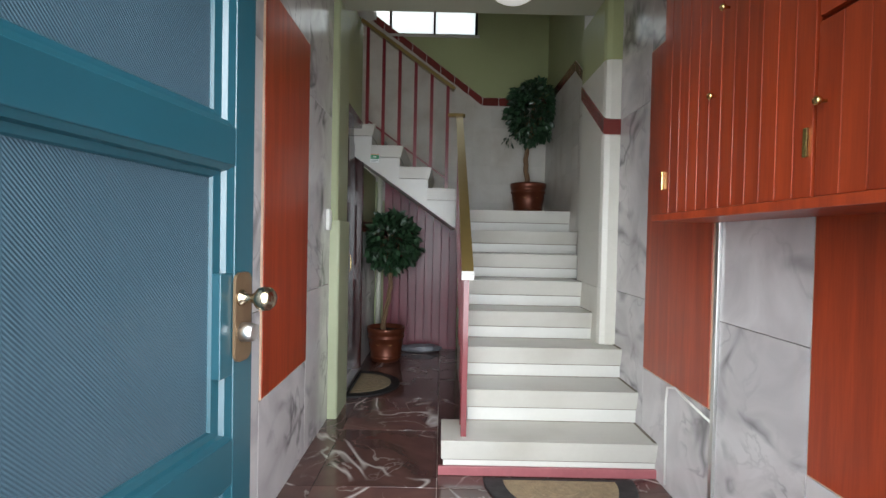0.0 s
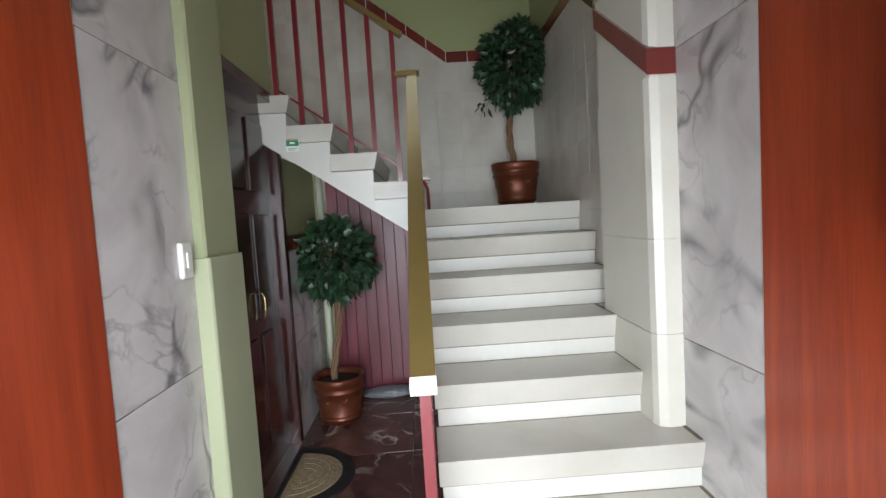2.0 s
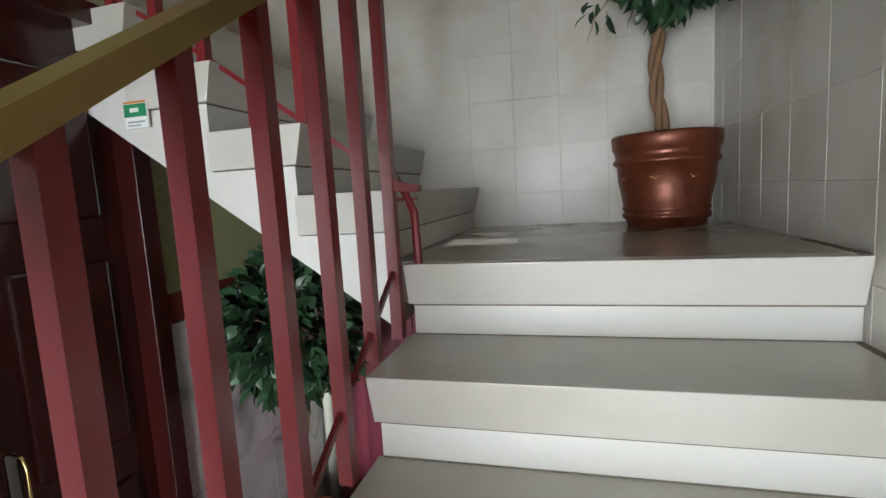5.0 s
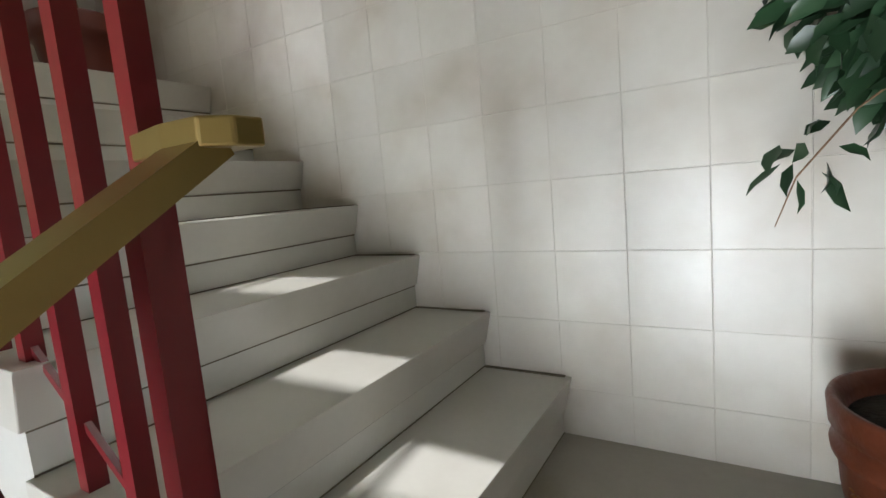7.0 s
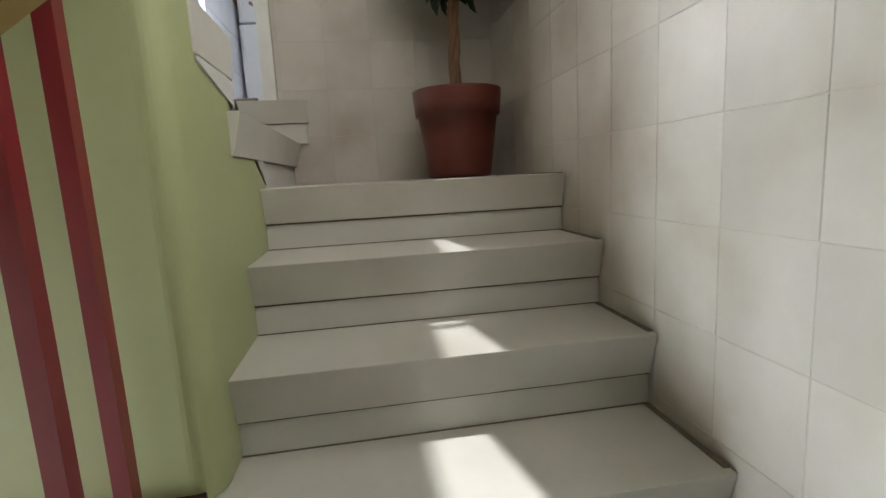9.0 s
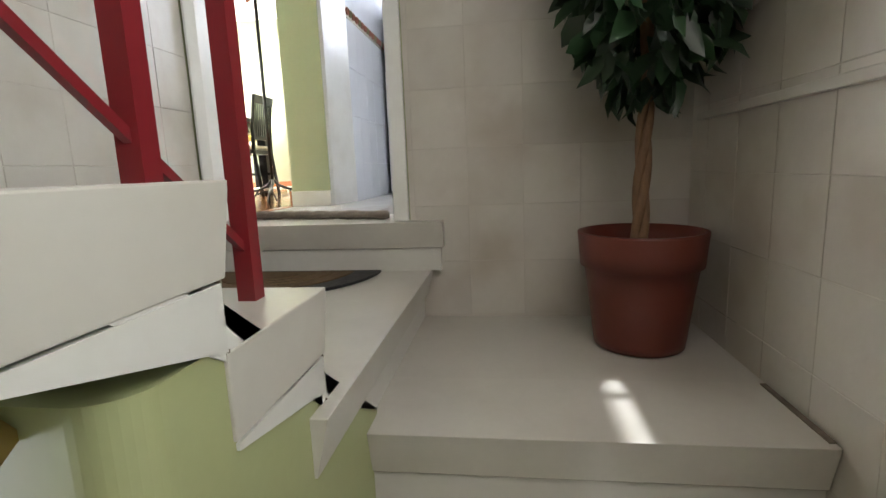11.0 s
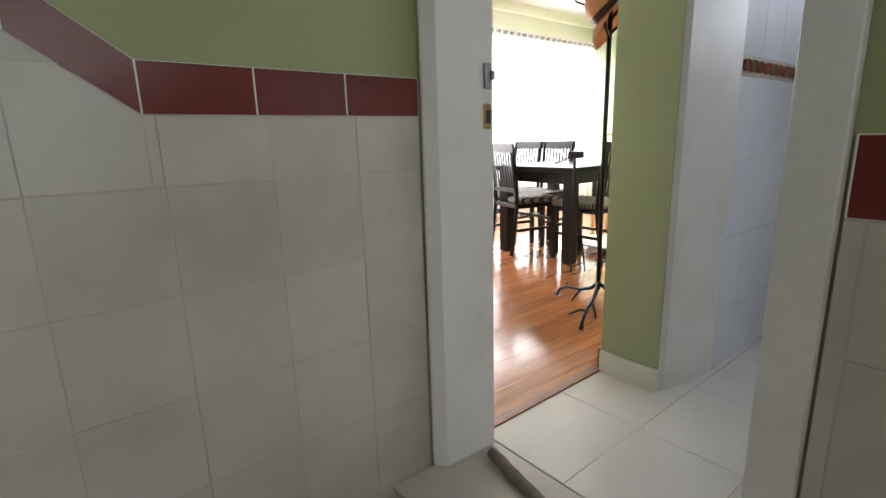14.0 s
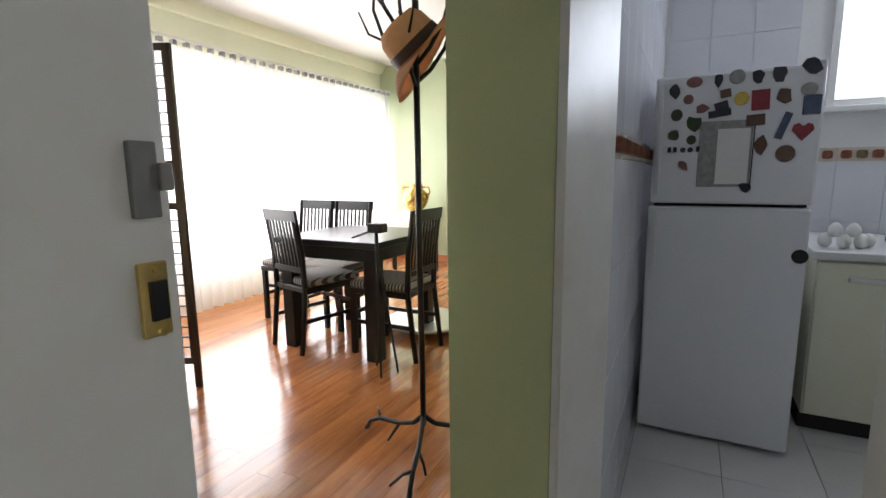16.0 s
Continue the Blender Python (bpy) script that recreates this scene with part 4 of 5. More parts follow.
for i, (dy, dx, dz) in enumerate(((0.0, 0.0, 0), (0.06, 0.02, 0), (0.12, 0.0, 0), (0.03, 0.01, 0.045), (0.09, 0.01, 0.045), (0.15, -0.03, 0.0))):
    solid("egg", lathe(bmesh.new(), [(0.004, 0), (0.018, 0.006), (0.026, 0.022), (0.024, 0.04), (0.012, 0.056), (0.003, 0.06)], 16, (-2.16 + dx, 6.23 + dy, 4.021 + dz)), PLASTIC, "white egg heaped on the worktop", "egg", group="eggs on the worktop", shade=True)
ket = thing("kettle", "dark kettle on the kitchen worktop", "kettle", at=(-2.3, 6.55, 4.02))
part("body", lathe(bmesh.new(), [(0.07, 0), (0.085, 0.02), (0.08, 0.09), (0.05, 0.14), (0.02, 0.15)], 24), IRON, ket, "", True)
part("handle", tube(bmesh.new(), [(0, -0.06, 0.12), (0, -0.05, 0.19), (0, 0.05, 0.19), (0, 0.06, 0.12)], 0.007), IRON, ket, "", True)


# ---- dining room ----
def chair(at, rz):
    """A slat-back chair that faces -x, its back posts at x = 0."""
    c = thing("dining_chair", "black lacquered slat-back chair with striped cushion", "chair", "chairs round the dining table", at=at, rz=rz)
    for s in (-1, 1):
        y = s * 0.175
        part("back_leg", tube(bmesh.new(), [(0.05, y, 0), (0.0, y, 0.42), (0.01, y, 0.65), (0.05, y, 0.93)], [0.017, 0.02, 0.018, 0.016], 6), LACQUER, c)
        part("front_leg", box(bmesh.new(), -0.42, -0.385, y - 0.018 + s * 0.015, y + 0.018 + s * 0.015, 0, 0.42, 0.003), LACQUER, c)
        part("stretcher", boxed((-0.39, 0.03, y - 0.008, y + 0.008, 0.20, 0.225)), LACQUER, c)
    part("stretcher", boxed((-0.40, -0.385, -0.17, 0.17, 0.26, 0.285)), LACQUER, c)
    part("seat_frame", box(bmesh.new(), -0.43, 0.01, -0.205, 0.205, 0.40, 0.435, 0.004), LACQUER, c)
    part("cushion", box(bmesh.new(), -0.425, -0.015, -0.2, 0.2, 0.435, 0.485, 0.02), STRIPES, c, "grey striped cushion")
    part("top_rail", prism(bmesh.new(), [(0.035, 0.86), (0.055, 0.86), (0.066, 0.935), (0.046, 0.935)], "y", -0.195, 0.195, 0.003), LACQUER, c)
    part("bottom_rail", prism(bmesh.new(), [(-0.002, 0.53), (0.016, 0.53), (0.018, 0.565), (0.0, 0.565)], "y", -0.17, 0.17), LACQUER, c)
    for k in range(8):
        y = -0.14 + 0.04 * k
        part("slat", prism(bmesh.new(), [(0.002, 0.56), (0.013, 0.56), (0.052, 0.865), (0.041, 0.865)], "y", y - 0.008, y + 0.008), LACQUER, c)
    return c


STRIPES = mat("striped_fabric", (0.35, 0.33, 0.31), 0.9, vary=0.1, scale=10, fine=200, bump=0.4)
ns, lk = STRIPES.node_tree.nodes, STRIPES.node_tree.links.new
wv = ns.new("ShaderNodeTexWave")
wv.inputs["Scale"].default_value, wv.inputs["Distortion"].default_value, wv.bands_direction = 14.0, 0.6, "Y"
gp = ns.new("ShaderNodeNewGeometry")
lk(gp.outputs["Position"], wv.inputs["Vector"])
rp = ns.new("ShaderNodeValToRGB")
rp.color_ramp.elements[0].position, rp.color_ramp.elements[0].color = 0.35, (0.06, 0.055, 0.055, 1)
rp.color_ramp.elements[1].position, rp.color_ramp.elements[1].color = 0.6, (0.4, 0.37, 0.34, 1)
lk(wv.outputs["Fac"], rp.inputs["Fac"])
lk(rp.outputs["Color"], ns["Principled BSDF"].inputs["Base Color"])

c1 = chair((-1.88, 3.47, FZ), -14)
c1.scale = (0.96, 0.93, 0.97)
for at, rz in (((-2.68, 2.97, FZ), 180), ((-2.66, 3.36, FZ), 180), ((-2.16, 4.27, FZ), 90)):
    copy_thing(c1, pose(*at, 0, 0, rz))
tb = thing("dining_table", "black lacquered dining table with a glossy top", "table")
part("tabletop", box(bmesh.new(), -2.62, -1.86, 3.36, 4.15, FZ + 0.69, FZ + 0.728, 0.004), LACQUER, tb)
part("apron", boxed((-2.56, -1.92, 3.42, 4.09, FZ + 0.60, FZ + 0.69)), LACQUER, tb)
for x in (-2.55, -1.93):
    for y in (3.43, 4.08):
        part("leg", box(bmesh.new(), x - 0.042, x + 0.042, y - 0.042, y + 0.042, FZ, FZ + 0.69, 0.003), LACQUER, tb)
tp = thing("tripod", "small black tripod standing beside the dining table", "tripod")
for dx, dy in ((0.07, 0.05), (-0.04, 0.09), (-0.06, -0.07)):
    part("leg", tube(bmesh.new(), [(-1.80, 4.20, FZ + 0.72), (-1.80 + dx, 4.20 + dy, FZ)], [0.01, 0.006], 7), IRON, tp)
part("column", tube(bmesh.new(), [(-1.80, 4.20, FZ + 0.60), (-1.80, 4.20, FZ + 0.80)], 0.011, 8), IRON, tp)
part("head", box(bmesh.new(), -1.84, -1.77, 4.16, 4.25, FZ + 0.80, FZ + 0.85, 0.006), IRON, tp)
part("pan_handle", tube(bmesh.new(), [(-1.80, 4.17, FZ + 0.81), (-1.82, 4.02, FZ + 0.76)], 0.006, 7), IRON, tp)
rt = thing("round_tray", "round pale blue glass tray with a metal rim", "tray", at=(-2.62, 4.05, FZ))
part("glass", lathe(bmesh.new(), [(0.29, 0.05), (0.29, 0.06), (0.01, 0.061)], 40), mat("pale_blue_glass", (0.4, 0.5, 0.56), 0.1, vary=0.05, bump=0.0), rt, "", False)
part("rim", lathe(bmesh.new(), [(0.288, 0.044), (0.303, 0.046), (0.303, 0.064), (0.288, 0.066)], 40), STEEL, rt, "", True)
for k in range(3):
    part("foot", tube(bmesh.new(), [(0.2 * math.cos(2.1 * k), 0.2 * math.sin(2.1 * k), 0), (0.2 * math.cos(2.1 * k), 0.2 * math.sin(2.1 * k), 0.05)], 0.01, 8), STEEL, rt)

# curtains
cw = thing("window_3", "wide dining room window behind sheer curtains", "window", kind="structure")
part("window_frame", boxed((-4.92, -0.85, 1.98, 2.03, 3.60, 3.65), (-4.92, -0.85, 1.98, 2.03, 5.17, 5.22), (-4.92, -4.87, 1.98, 2.03, 3.65, 5.17), (-0.90, -0.85, 1.98, 2.03, 3.65, 5.17)), GLOSS_WHITE, cw)
for x in (-3.57, -2.21):
    part("mullion", boxed((x - 0.025, x + 0.025, 1.98, 2.03, 3.65, 5.17)), GLOSS_WHITE, cw)
solid("backdrop_dining", boxed((-8.5, 3.0, 0.4, 0.45, 1.5, 7.5)), DAYLIGHT, "bright daylight outside the dining room window", "backdrop", "structure")


# grey for small blocks that stand in for dim gaps between heading tabs
HEADER_GAP = mat("header_gap_grey", (0.3, 0.3, 0.31), 0.8, vary=0.15, scale=20, bump=0.2)


def curtain(x0, x1, label):
    verts, faces, n, rows = [], [], int((x1 - x0) / 0.012), 9
    for r in range(rows + 1):
        z = 5.30 - (5.30 - 3.27) * r / rows
        for i in range(n + 1):
            u = i / n
            amp = 0.018 + 0.012 * r / rows
            x = x0 + (x1 - x0) * u
            y = 2.26 + amp * math.sin(x * 6.28319 / 0.105 + 0.5 * math.sin(x * 3 + r * 0.05)) + 0.008 * math.sin(x * 2.3)
            verts.append((x, y, z))
    for r in range(rows):
        for i in range(n):
            a = r * (n + 1) + i
            faces.append((a, a + 1, a + n + 2, a + n + 1))
    me = bpy.data.meshes.new("fabric")
    me.from_pydata(verts, [], faces)
    smooth(me)
    t = thing("curtain", label, "curtain", "sheer curtains")
    part("fabric", me, SHEER, t)
    for i in range(int((x1 - x0) / 0.105) + 1):
        part("header_gap", box(bmesh.new(), x0 + 0.105 * i, x0 + 0.105 * i + 0.03, 2.235, 2.285, 5.295, 5.335, 0.004), HEADER_GAP, t)
    return t


curtain(-4.93, -2.95, "pleated sheer white curtain across the bright window")
curtain(-2.93, -0.95, "pleated sheer white curtain across the bright window")
rod = thing("curtain_rail", "white curtain rail over the dining room window", "curtain rail")
part("rail", tube(bmesh.new(), [(-4.97, 2.26, 5.35), (-0.9, 2.26, 5.35)], 0.012, 10), GLOSS_WHITE, rod)
for x in (-4.9, -2.94, -0.98):
    part("bracket", boxed((x - 0.01, x + 0.01, 2.10, 2.26, 5.355, 5.37)), GLOSS_WHITE, rod)

# vase on its stand
vs = thing("pedestal", "small side table with pale lace cloth", "side table", at=(-4.55, 2.83, FZ))
part("top", box(bmesh.new(), -0.22, 0.22, -0.22, 0.22, 0.63, 0.66, 0.004), LACQUER, vs)
for x in (-0.18, 0.18):
    for y in (-0.18, 0.18):
        part("leg", box(bmesh.new(), x - 0.02, x + 0.02, y - 0.02, y + 0.02, 0, 0.63), LACQUER, vs)
part("lace_cloth", box(bmesh.new(), -0.23, 0.23, -0.23, 0.23, 0.50, 0.664, 0.003), CREAM_PAINT, vs, "pale lace cloth")
va = thing("vase", "gilt two-handled vase on a side table", "vase", at=(-4.55, 2.85, FZ + 0.665))
part("body", lathe(bmesh.new(), [(0.07, 0), (0.075, 0.015), (0.11, 0.06), (0.155, 0.14), (0.15, 0.21), (0.09, 0.26), (0.065, 0.285), (0.085, 0.32)], 36), GOLD, va, "", True)
for s in (-1, 1):
    part("handle", tube(bmesh.new(), [(0, s * 0.08, 0.29), (0, s * 0.17, 0.29), (0, s * 0.19, 0.23), (0, s * 0.15, 0.18)], 0.012, 8), GOLD, va, "", True)

# folding screen
SCREEN_WOOD = grain("dark_screen_wood", (0.02, 0.009, 0.006), (0.06, 0.025, 0.016), (9, 9, 0.5), 0.4, 0.1)
scn = thing("folding_screen", "dark wooden folding screen with lattice panels", "screen")
corners = [(-1.225, 3.44), (-1.02, 3.03), (-0.95, 2.58), (-0.72, 2.32)]
for (xa, ya), (xb, yb) in zip(corners, corners[1:]):
    d = Vector((xb - xa, yb - ya, 0))
    ln, ang = d.length, math.degrees(math.atan2(d.y, d.x))
    pm = pose(xa, ya, FZ, 0, 0, ang)
    bm = bmesh.new()
    for r in ((0.0, 0.03, 0.0, 1.75), (ln - 0.035, ln - 0.005, 0.0, 1.75)):
        box(bm, r[0], r[1], -0.012, 0.012, r[2], r[3], 0, pm)
    for z in (0.13, 0.95, 1.16, 1.715):
        box(bm, 0.03, ln - 0.035, -0.011, 0.011, z, z + 0.035, 0, pm)
    pn = part("panel_frame", bm, SCREEN_WOOD, scn)
    for z0, z1, slant in ((0.165, 0.95, 1), (1.195, 1.715, 1), (0.985, 1.16, 0)):
        n = 9
        for k in range(n):
            x = 0.04 + (ln - 0.085) * k / (n - 1)
            part("slat", box(bmesh.new(), x - 0.004, x + 0.004, -0.005, 0.005, z0, z1, 0, pm), SCREEN_WOOD, pn)
        if slant:
            m = int((z1 - z0) / 0.055)
            for k in range(1, m):
                z = z0 + (z1 - z0) * k / m
                part("slat", box(bmesh.new(), 0.03, ln - 0.035, -0.004, 0.004, z - 0.004, z + 0.004, 0, pm @ pose(0, 0, 0)), SCREEN_WOOD, pn)

# coat stand and hat
cs = thing("coat_stand", "black wrought iron coat stand with branching arms", "coat stand", at=(-1.205, 4.815, FZ))
part("pole", tube(bmesh.new(), [(0, 0, 0.12), (0.004, 0.0, 0.9), (0, 0, 1.78)], 0.012, 10), IRON, cs, "", True)
for k in range(3):
    a = 0.35 + 2.094 * k
    f = lambda r, z, b=a: (r * math.cos(b), r * math.sin(b), z)
    lg = part("leg", tube(bmesh.new(), [f(0, 0.16), f(0.05, 0.115), f(0.13, 0.085), f(0.24, 0.075), f(0.30, 0.045), f(0.33, 0.0)], [0.011, 0.011, 0.010, 0.010, 0.009, 0.012], 8), IRON, cs, "", True)
    part("twig", tube(bmesh.new(), [f(0.13, 0.085), f(0.15, 0.045, a + 0.15), f(0.17, 0.01, a + 0.2)], [0.008, 0.006, 0.005], 6), IRON, lg, "", True)
    part("twig", tube(bmesh.new(), [f(0.24, 0.075), f(0.28, 0.085, a - 0.1), f(0.33, 0.07, a - 0.2)], [0.008, 0.006, 0.005], 6), IRON, lg, "", True)
for k, (a, z0) in enumerate(((0.2, 1.42), (1.45, 1.50), (2.6, 1.44), (3.7, 1.52), (4.9, 1.46), (5.7, 1.55))):
    f = lambda r, z, b=a: (r * math.cos(b), r * math.sin(b), z)
    ar = part("arm", tube(bmesh.new(), [f(0, z0), f(0.06, z0 + 0.05), f(0.12, z0 + 0.13), f(0.16, z0 + 0.24), f(0.15, z0 + 0.33)], [0.008, 0.008, 0.007, 0.006, 0.004], 7), IRON, cs, "", True)
    part("twig", tube(bmesh.new(), [f(0.12, z0 + 0.13), f(0.17, z0 + 0.15, a + 0.2), f(0.2, z0 + 0.22, a + 0.3)], [0.006, 0.005, 0.003], 6), IRON, ar, "", True)
ht = thing("straw_hat", "tan straw hat with brown ribbon on the coat stand", "hat")
ht.matrix_world = pose(-1.155, 4.855, FZ + 1.535, 30, 34, 0)
part("crown", lathe(bmesh.new(), [(0.098, 0.0), (0.097, 0.04), (0.09, 0.085), (0.07, 0.115), (0.03, 0.122)], 36), STRAW, ht, "", True)
part("ribbon", lathe(bmesh.new(), [(0.100, 0.006), (0.1015, 0.02), (0.099, 0.04)], 36, cap=False), RIBBON, ht, "", True)
bm = bmesh.new()
rings = []
for r in range(6):
    rad = 0.097 + 0.0145 * r
    rings.append([bm.verts.new((rad * math.cos(6.28319 * i / 40), rad * math.sin(6.28319 * i / 40), -0.004 * r * r * 0.6 * (0.4 + 0.9 * math.cos(6.28319 * i / 40 + 1.57)) - 0.002 * r)) for i in range(40)])
for a, b in zip(rings, rings[1:]):
    for i in range(40):
        bm.faces.new((a[i], a[(i + 1) % 40], b[(i + 1) % 40], b[i]))
bmesh.ops.solidify(bm, geom=bm.faces[:], thickness=0.003)
part("brim", bm, STRAW, ht, "", True)


# ---- hall cladding ----
def slab_row(parent, name, axis, plane, out, cells, material, thick=0.012, gap=0.0015, bevel=0.0012):
    """Flat stone or wood pieces on a wall; cells are (u0, u1, z0, z1); out is the way the wall faces."""
    for u0, u1, z0, z1 in cells:
        bm = bmesh.new()
        lo, hi = sorted((plane, plane + out * thick))
        if axis == "x":
            box(bm, lo, hi, u0 + gap, u1 - gap, z0 + gap, z1 - gap, bevel)
        else:
            box(bm, u0 + gap, u1 - gap, lo, hi, z0 + gap, z1 - gap, bevel)
        part(name, bm, material, parent)


wall_e = bpy.data.objects["wall_east"]
for parent, plane, out in ((wall_west, 1.868, 1), (wall_e, 3.812, -1)):
    end = 4.905 if out > 0 else 4.80
    cells = [(4.335, end, 0, 0.93), (4.335, end, 0.93, 2.05), (4.335, end, 2.05, 2.86)]
    cells += [(3.64, 4.335, 0, 0.54), (3.64, 4.335, 2.32, 2.86), (3.105, 3.64, 0, 0.93), (3.105, 3.64, 0.93, 2.05), (3.105, 3.64, 2.05, 2.86)]
    cells += [(2.43, 3.105, 0, 0.53), (2.43, 3.105, 2.32, 2.86), (1.95, 2.43, 0, 0.93), (1.95, 2.43, 0.93, 2.05), (1.95, 2.43, 2.05, 2.86)]
    slab_row(parent, "marble_slab", "x", plane, out, cells, MARBLE)


def wood_panel(plane, out, y0, y1, z0, z1):
    p = thing("wall_panel", "red varnished wood panel with raw pale edges on marble", "panel", "hall wall panels")
    lo, hi = sorted((plane, plane + out * 0.018))
    part("board", box(bmesh.new(), lo, hi, y0 + 0.006, y1 - 0.006, z0 + 0.006, z1 - 0.006, 0.0015), RED_WOOD, p)
    lo, hi = sorted((plane, plane + out * 0.014))
    for a in ((y0, y0 + 0.006, z0, z1), (y1 - 0.006, y1, z0, z1), (y0 + 0.006, y1 - 0.006, z0, z0 + 0.006), (y0 + 0.006, y1 - 0.006, z1 - 0.006, z1)):
        part("edging", box(bmesh.new(), lo, hi, *a), RED_WOOD_EDGE, p, "pale bare wood edge")
    return p


for plane, out in ((1.868, 1), (3.812, -1)):
    wood_panel(plane, out, 3.655, 4.332, 0.542, 2.318)
    wood_panel(plane, out, 2.433, 3.10, 0.532, 2.318)

# dark marble floor slabs
xs, ys = [1.72, 2.02, 2.64, 3.22, 3.81], [1.75, 2.6, 3.3, 4.0, 4.72, 5.35, 5.93, 6.55, 7.165]
for i in range(len(xs) - 1):
    for j in range(len(ys) - 1):
        part("floor_slab", box(bmesh.new(), xs[i] + 0.0015, xs[i + 1] - 0.0015, ys[j] + 0.0015, ys[j + 1] - 0.0015, -0.02, 0.0, 0.001), DARK_MARBLE, floor_bed)

# maroon skirting strip below the first step
solid("trim_first_step", boxed((2.645, 3.80, 4.128, 4.148, 0.002, 0.05), bevel=0.003), mat("dull_pink_paint", (0.3, 0.09, 0.1), 0.5, vary=0.2, bump=0.3), "dull pink painted strip at the foot of the stair", "trim", "structure")

# cable below the panel, metal strip under the cupboard
solid("cable", tube(bmesh.new(), [(3.79, 4.02, 0.03), (3.785, 4.02, 0.45), (3.782, 4.0, 0.53), (3.785, 3.93, 0.55), (3.786, 3.84, 0.53), (3.787, 3.62, 0.50)], 0.006), PLASTIC, "white cable looped along the marble wall", "cable", shade=True)
solid("metal_strip", boxed((3.785, 3.801, 3.60, 3.625, 0.0, 1.36), bevel=0.003), STEEL, "upright bare metal strip on the marble wall", "strip")

# meter cupboard
cup = thing("wall_cupboard", "red varnished wooden wall cupboard with plank doors", "cupboard")
part("body", boxed((3.60, 3.79, 2.42, 3.66, 1.365, 2.62)), RED_WOOD, cup)
part("bottom_board", box(bmesh.new(), 3.535, 3.79, 2.40, 3.67, 1.34, 1.368, 0.003), RED_WOOD, cup)


def plank_door(y0, y1, z0, z1, hinge_y, knob_y, knob_z, tilt=0.0):
    d = part("door", boxed((3.578, 3.600, y0, y1, z0, z1)), RED_WOOD, cup)
    n = max(3, round((y1 - y0) / 0.072))
    w = (y1 - y0) / n
    for i in range(n):
        part("plank", box(bmesh.new(), 3.562, 3.578, y0 + w * i + 0.0012, y0 + w * (i + 1) - 0.0012, z0, z1, 0.002), RED_WOOD, d)
    bm = lathe(bmesh.new(), [(0.004, 0), (0.005, 0.012), (0.011, 0.018), (0.012, 0.026), (0.006, 0.031)], 14)
    bmesh.ops.transform(bm, matrix=pose(3.562, knob_y, knob_z, 0, -90, 0), verts=bm.verts)
    part("knob", bm, BRIGHT_BRASS, d, "small brass knob", True)
    for hz in (z0 + 0.10, z1 - 0.16):
        part("hinge", box(bmesh.new(), 3.552, 3.562, hinge_y - 0.007, hinge_y + 0.007, hz, hz + 0.075, 0.002), BRIGHT_BRASS, d, "bright brass hinge")
    return d


plank_door(3.225, 3.65, 1.372, 2.55, 3.63, 3.25, 1.75)
plank_door(2.815, 3.22, 1.372, 2.55, 2.83, 3.19, 2.02)
plank_door(2.43, 2.805, 1.372, 1.80, 2.45, 2.775, 1.60)
plank_door(2.43, 2.805, 1.815, 2.55, 2.45, 2.775, 2.05)

# street door, open inward
door = thing("street_door", "open teal painted door with ribbed glass panels", "door", at=(1.97, 1.961, 0.0), rz=-9)
DW, DH = 0.948, 2.2
IN0, IN1 = 0.085, 0.863
for a in ((0, IN0), (IN1, DW)):
    part("stile", box(bmesh.new(), -0.022, 0.022, a[0], a[1], 0.01, DH, 0.003), TEAL, door)
for z0, z1 in ((0.01, 0.30), (0.62, 0.735), (1.417, 1.512), (2.08, DH)):
    part("rail", box(bmesh.new(), -0.022, 0.022, IN0, IN1, z0, z1, 0.003), TEAL, door)
RIBBED = mat("ribbed_frosted_glass", (0.03, 0.056, 0.075), 0.3, vary=0.1, scale=2, fine=40, bump=0.0, spec=0.5)
ns, lk = RIBBED.node_tree.nodes, RIBBED.node_tree.links.new
wv = ns.new("ShaderNodeTexWave")
wv.inputs["Scale"].default_value, wv.bands_direction = 70.0, "DIAGONAL"
gp = ns.new("ShaderNodeNewGeometry")
lk(gp.outputs["Position"], wv.inputs["Vector"])
bp = ns.new("ShaderNodeBump")
bp.inputs["Strength"].default_value, bp.inputs["Distance"].default_value = 0.35, 0.004
lk(wv.outputs["Fac"], bp.inputs["Height"])
lk(bp.outputs[0], ns["Principled BSDF"].inputs["Normal"])
BEAD = [(0.0, 0.019), (0.022, 0.012), (0.028, 0.0), (0.052, -0.004), (0.058, -0.010), (0.058, -0.018), (0.0, -0.018)]
for z0, z1 in ((0.30, 0.62), (0.735, 1.417), (1.512, 2.08)):
    part("pane", boxed((-0.016, -0.012, IN0 + 0.05, IN1 - 0.05, z0 + 0.02, z1 - 0.02)), RIBBED, door, "ribbed frosted glass pane")
    for edge, way in ((IN0, 1), (IN1, -1)):
        part("glazing_bead", prism(bmesh.new(), [(x, edge + way * u) for u, x in BEAD], "z", z0, z1), TEAL, door)
    for edge, way in ((z0, 1), (z1, -1)):
        bm = bmesh.new()
        vs = [[bm.verts.new((x, y, edge + way * u * 0.6)) for u, x in BEAD] for y in (IN0 + 0.002, IN1 - 0.002)]
        for i in range(len(BEAD)):
            k = (i + 1) % len(BEAD)
            bm.faces.new((vs[0][i], vs[0][k], vs[1][k], vs[1][i]))
        part("glazing_bead", bm, TEAL, door)
part("lock_block", box(bmesh.new(), -0.02, 0.0195, IN1 - 0.052, IN1 - 0.001, 0.895, 1.152, 0.003), TEAL, door)
PLATE_Y = 0.893
bm = bmesh.new()
box(bm, 0.022, 0.030, PLATE_Y - 0.036, PLATE_Y + 0.036, 0.925, 1.152)
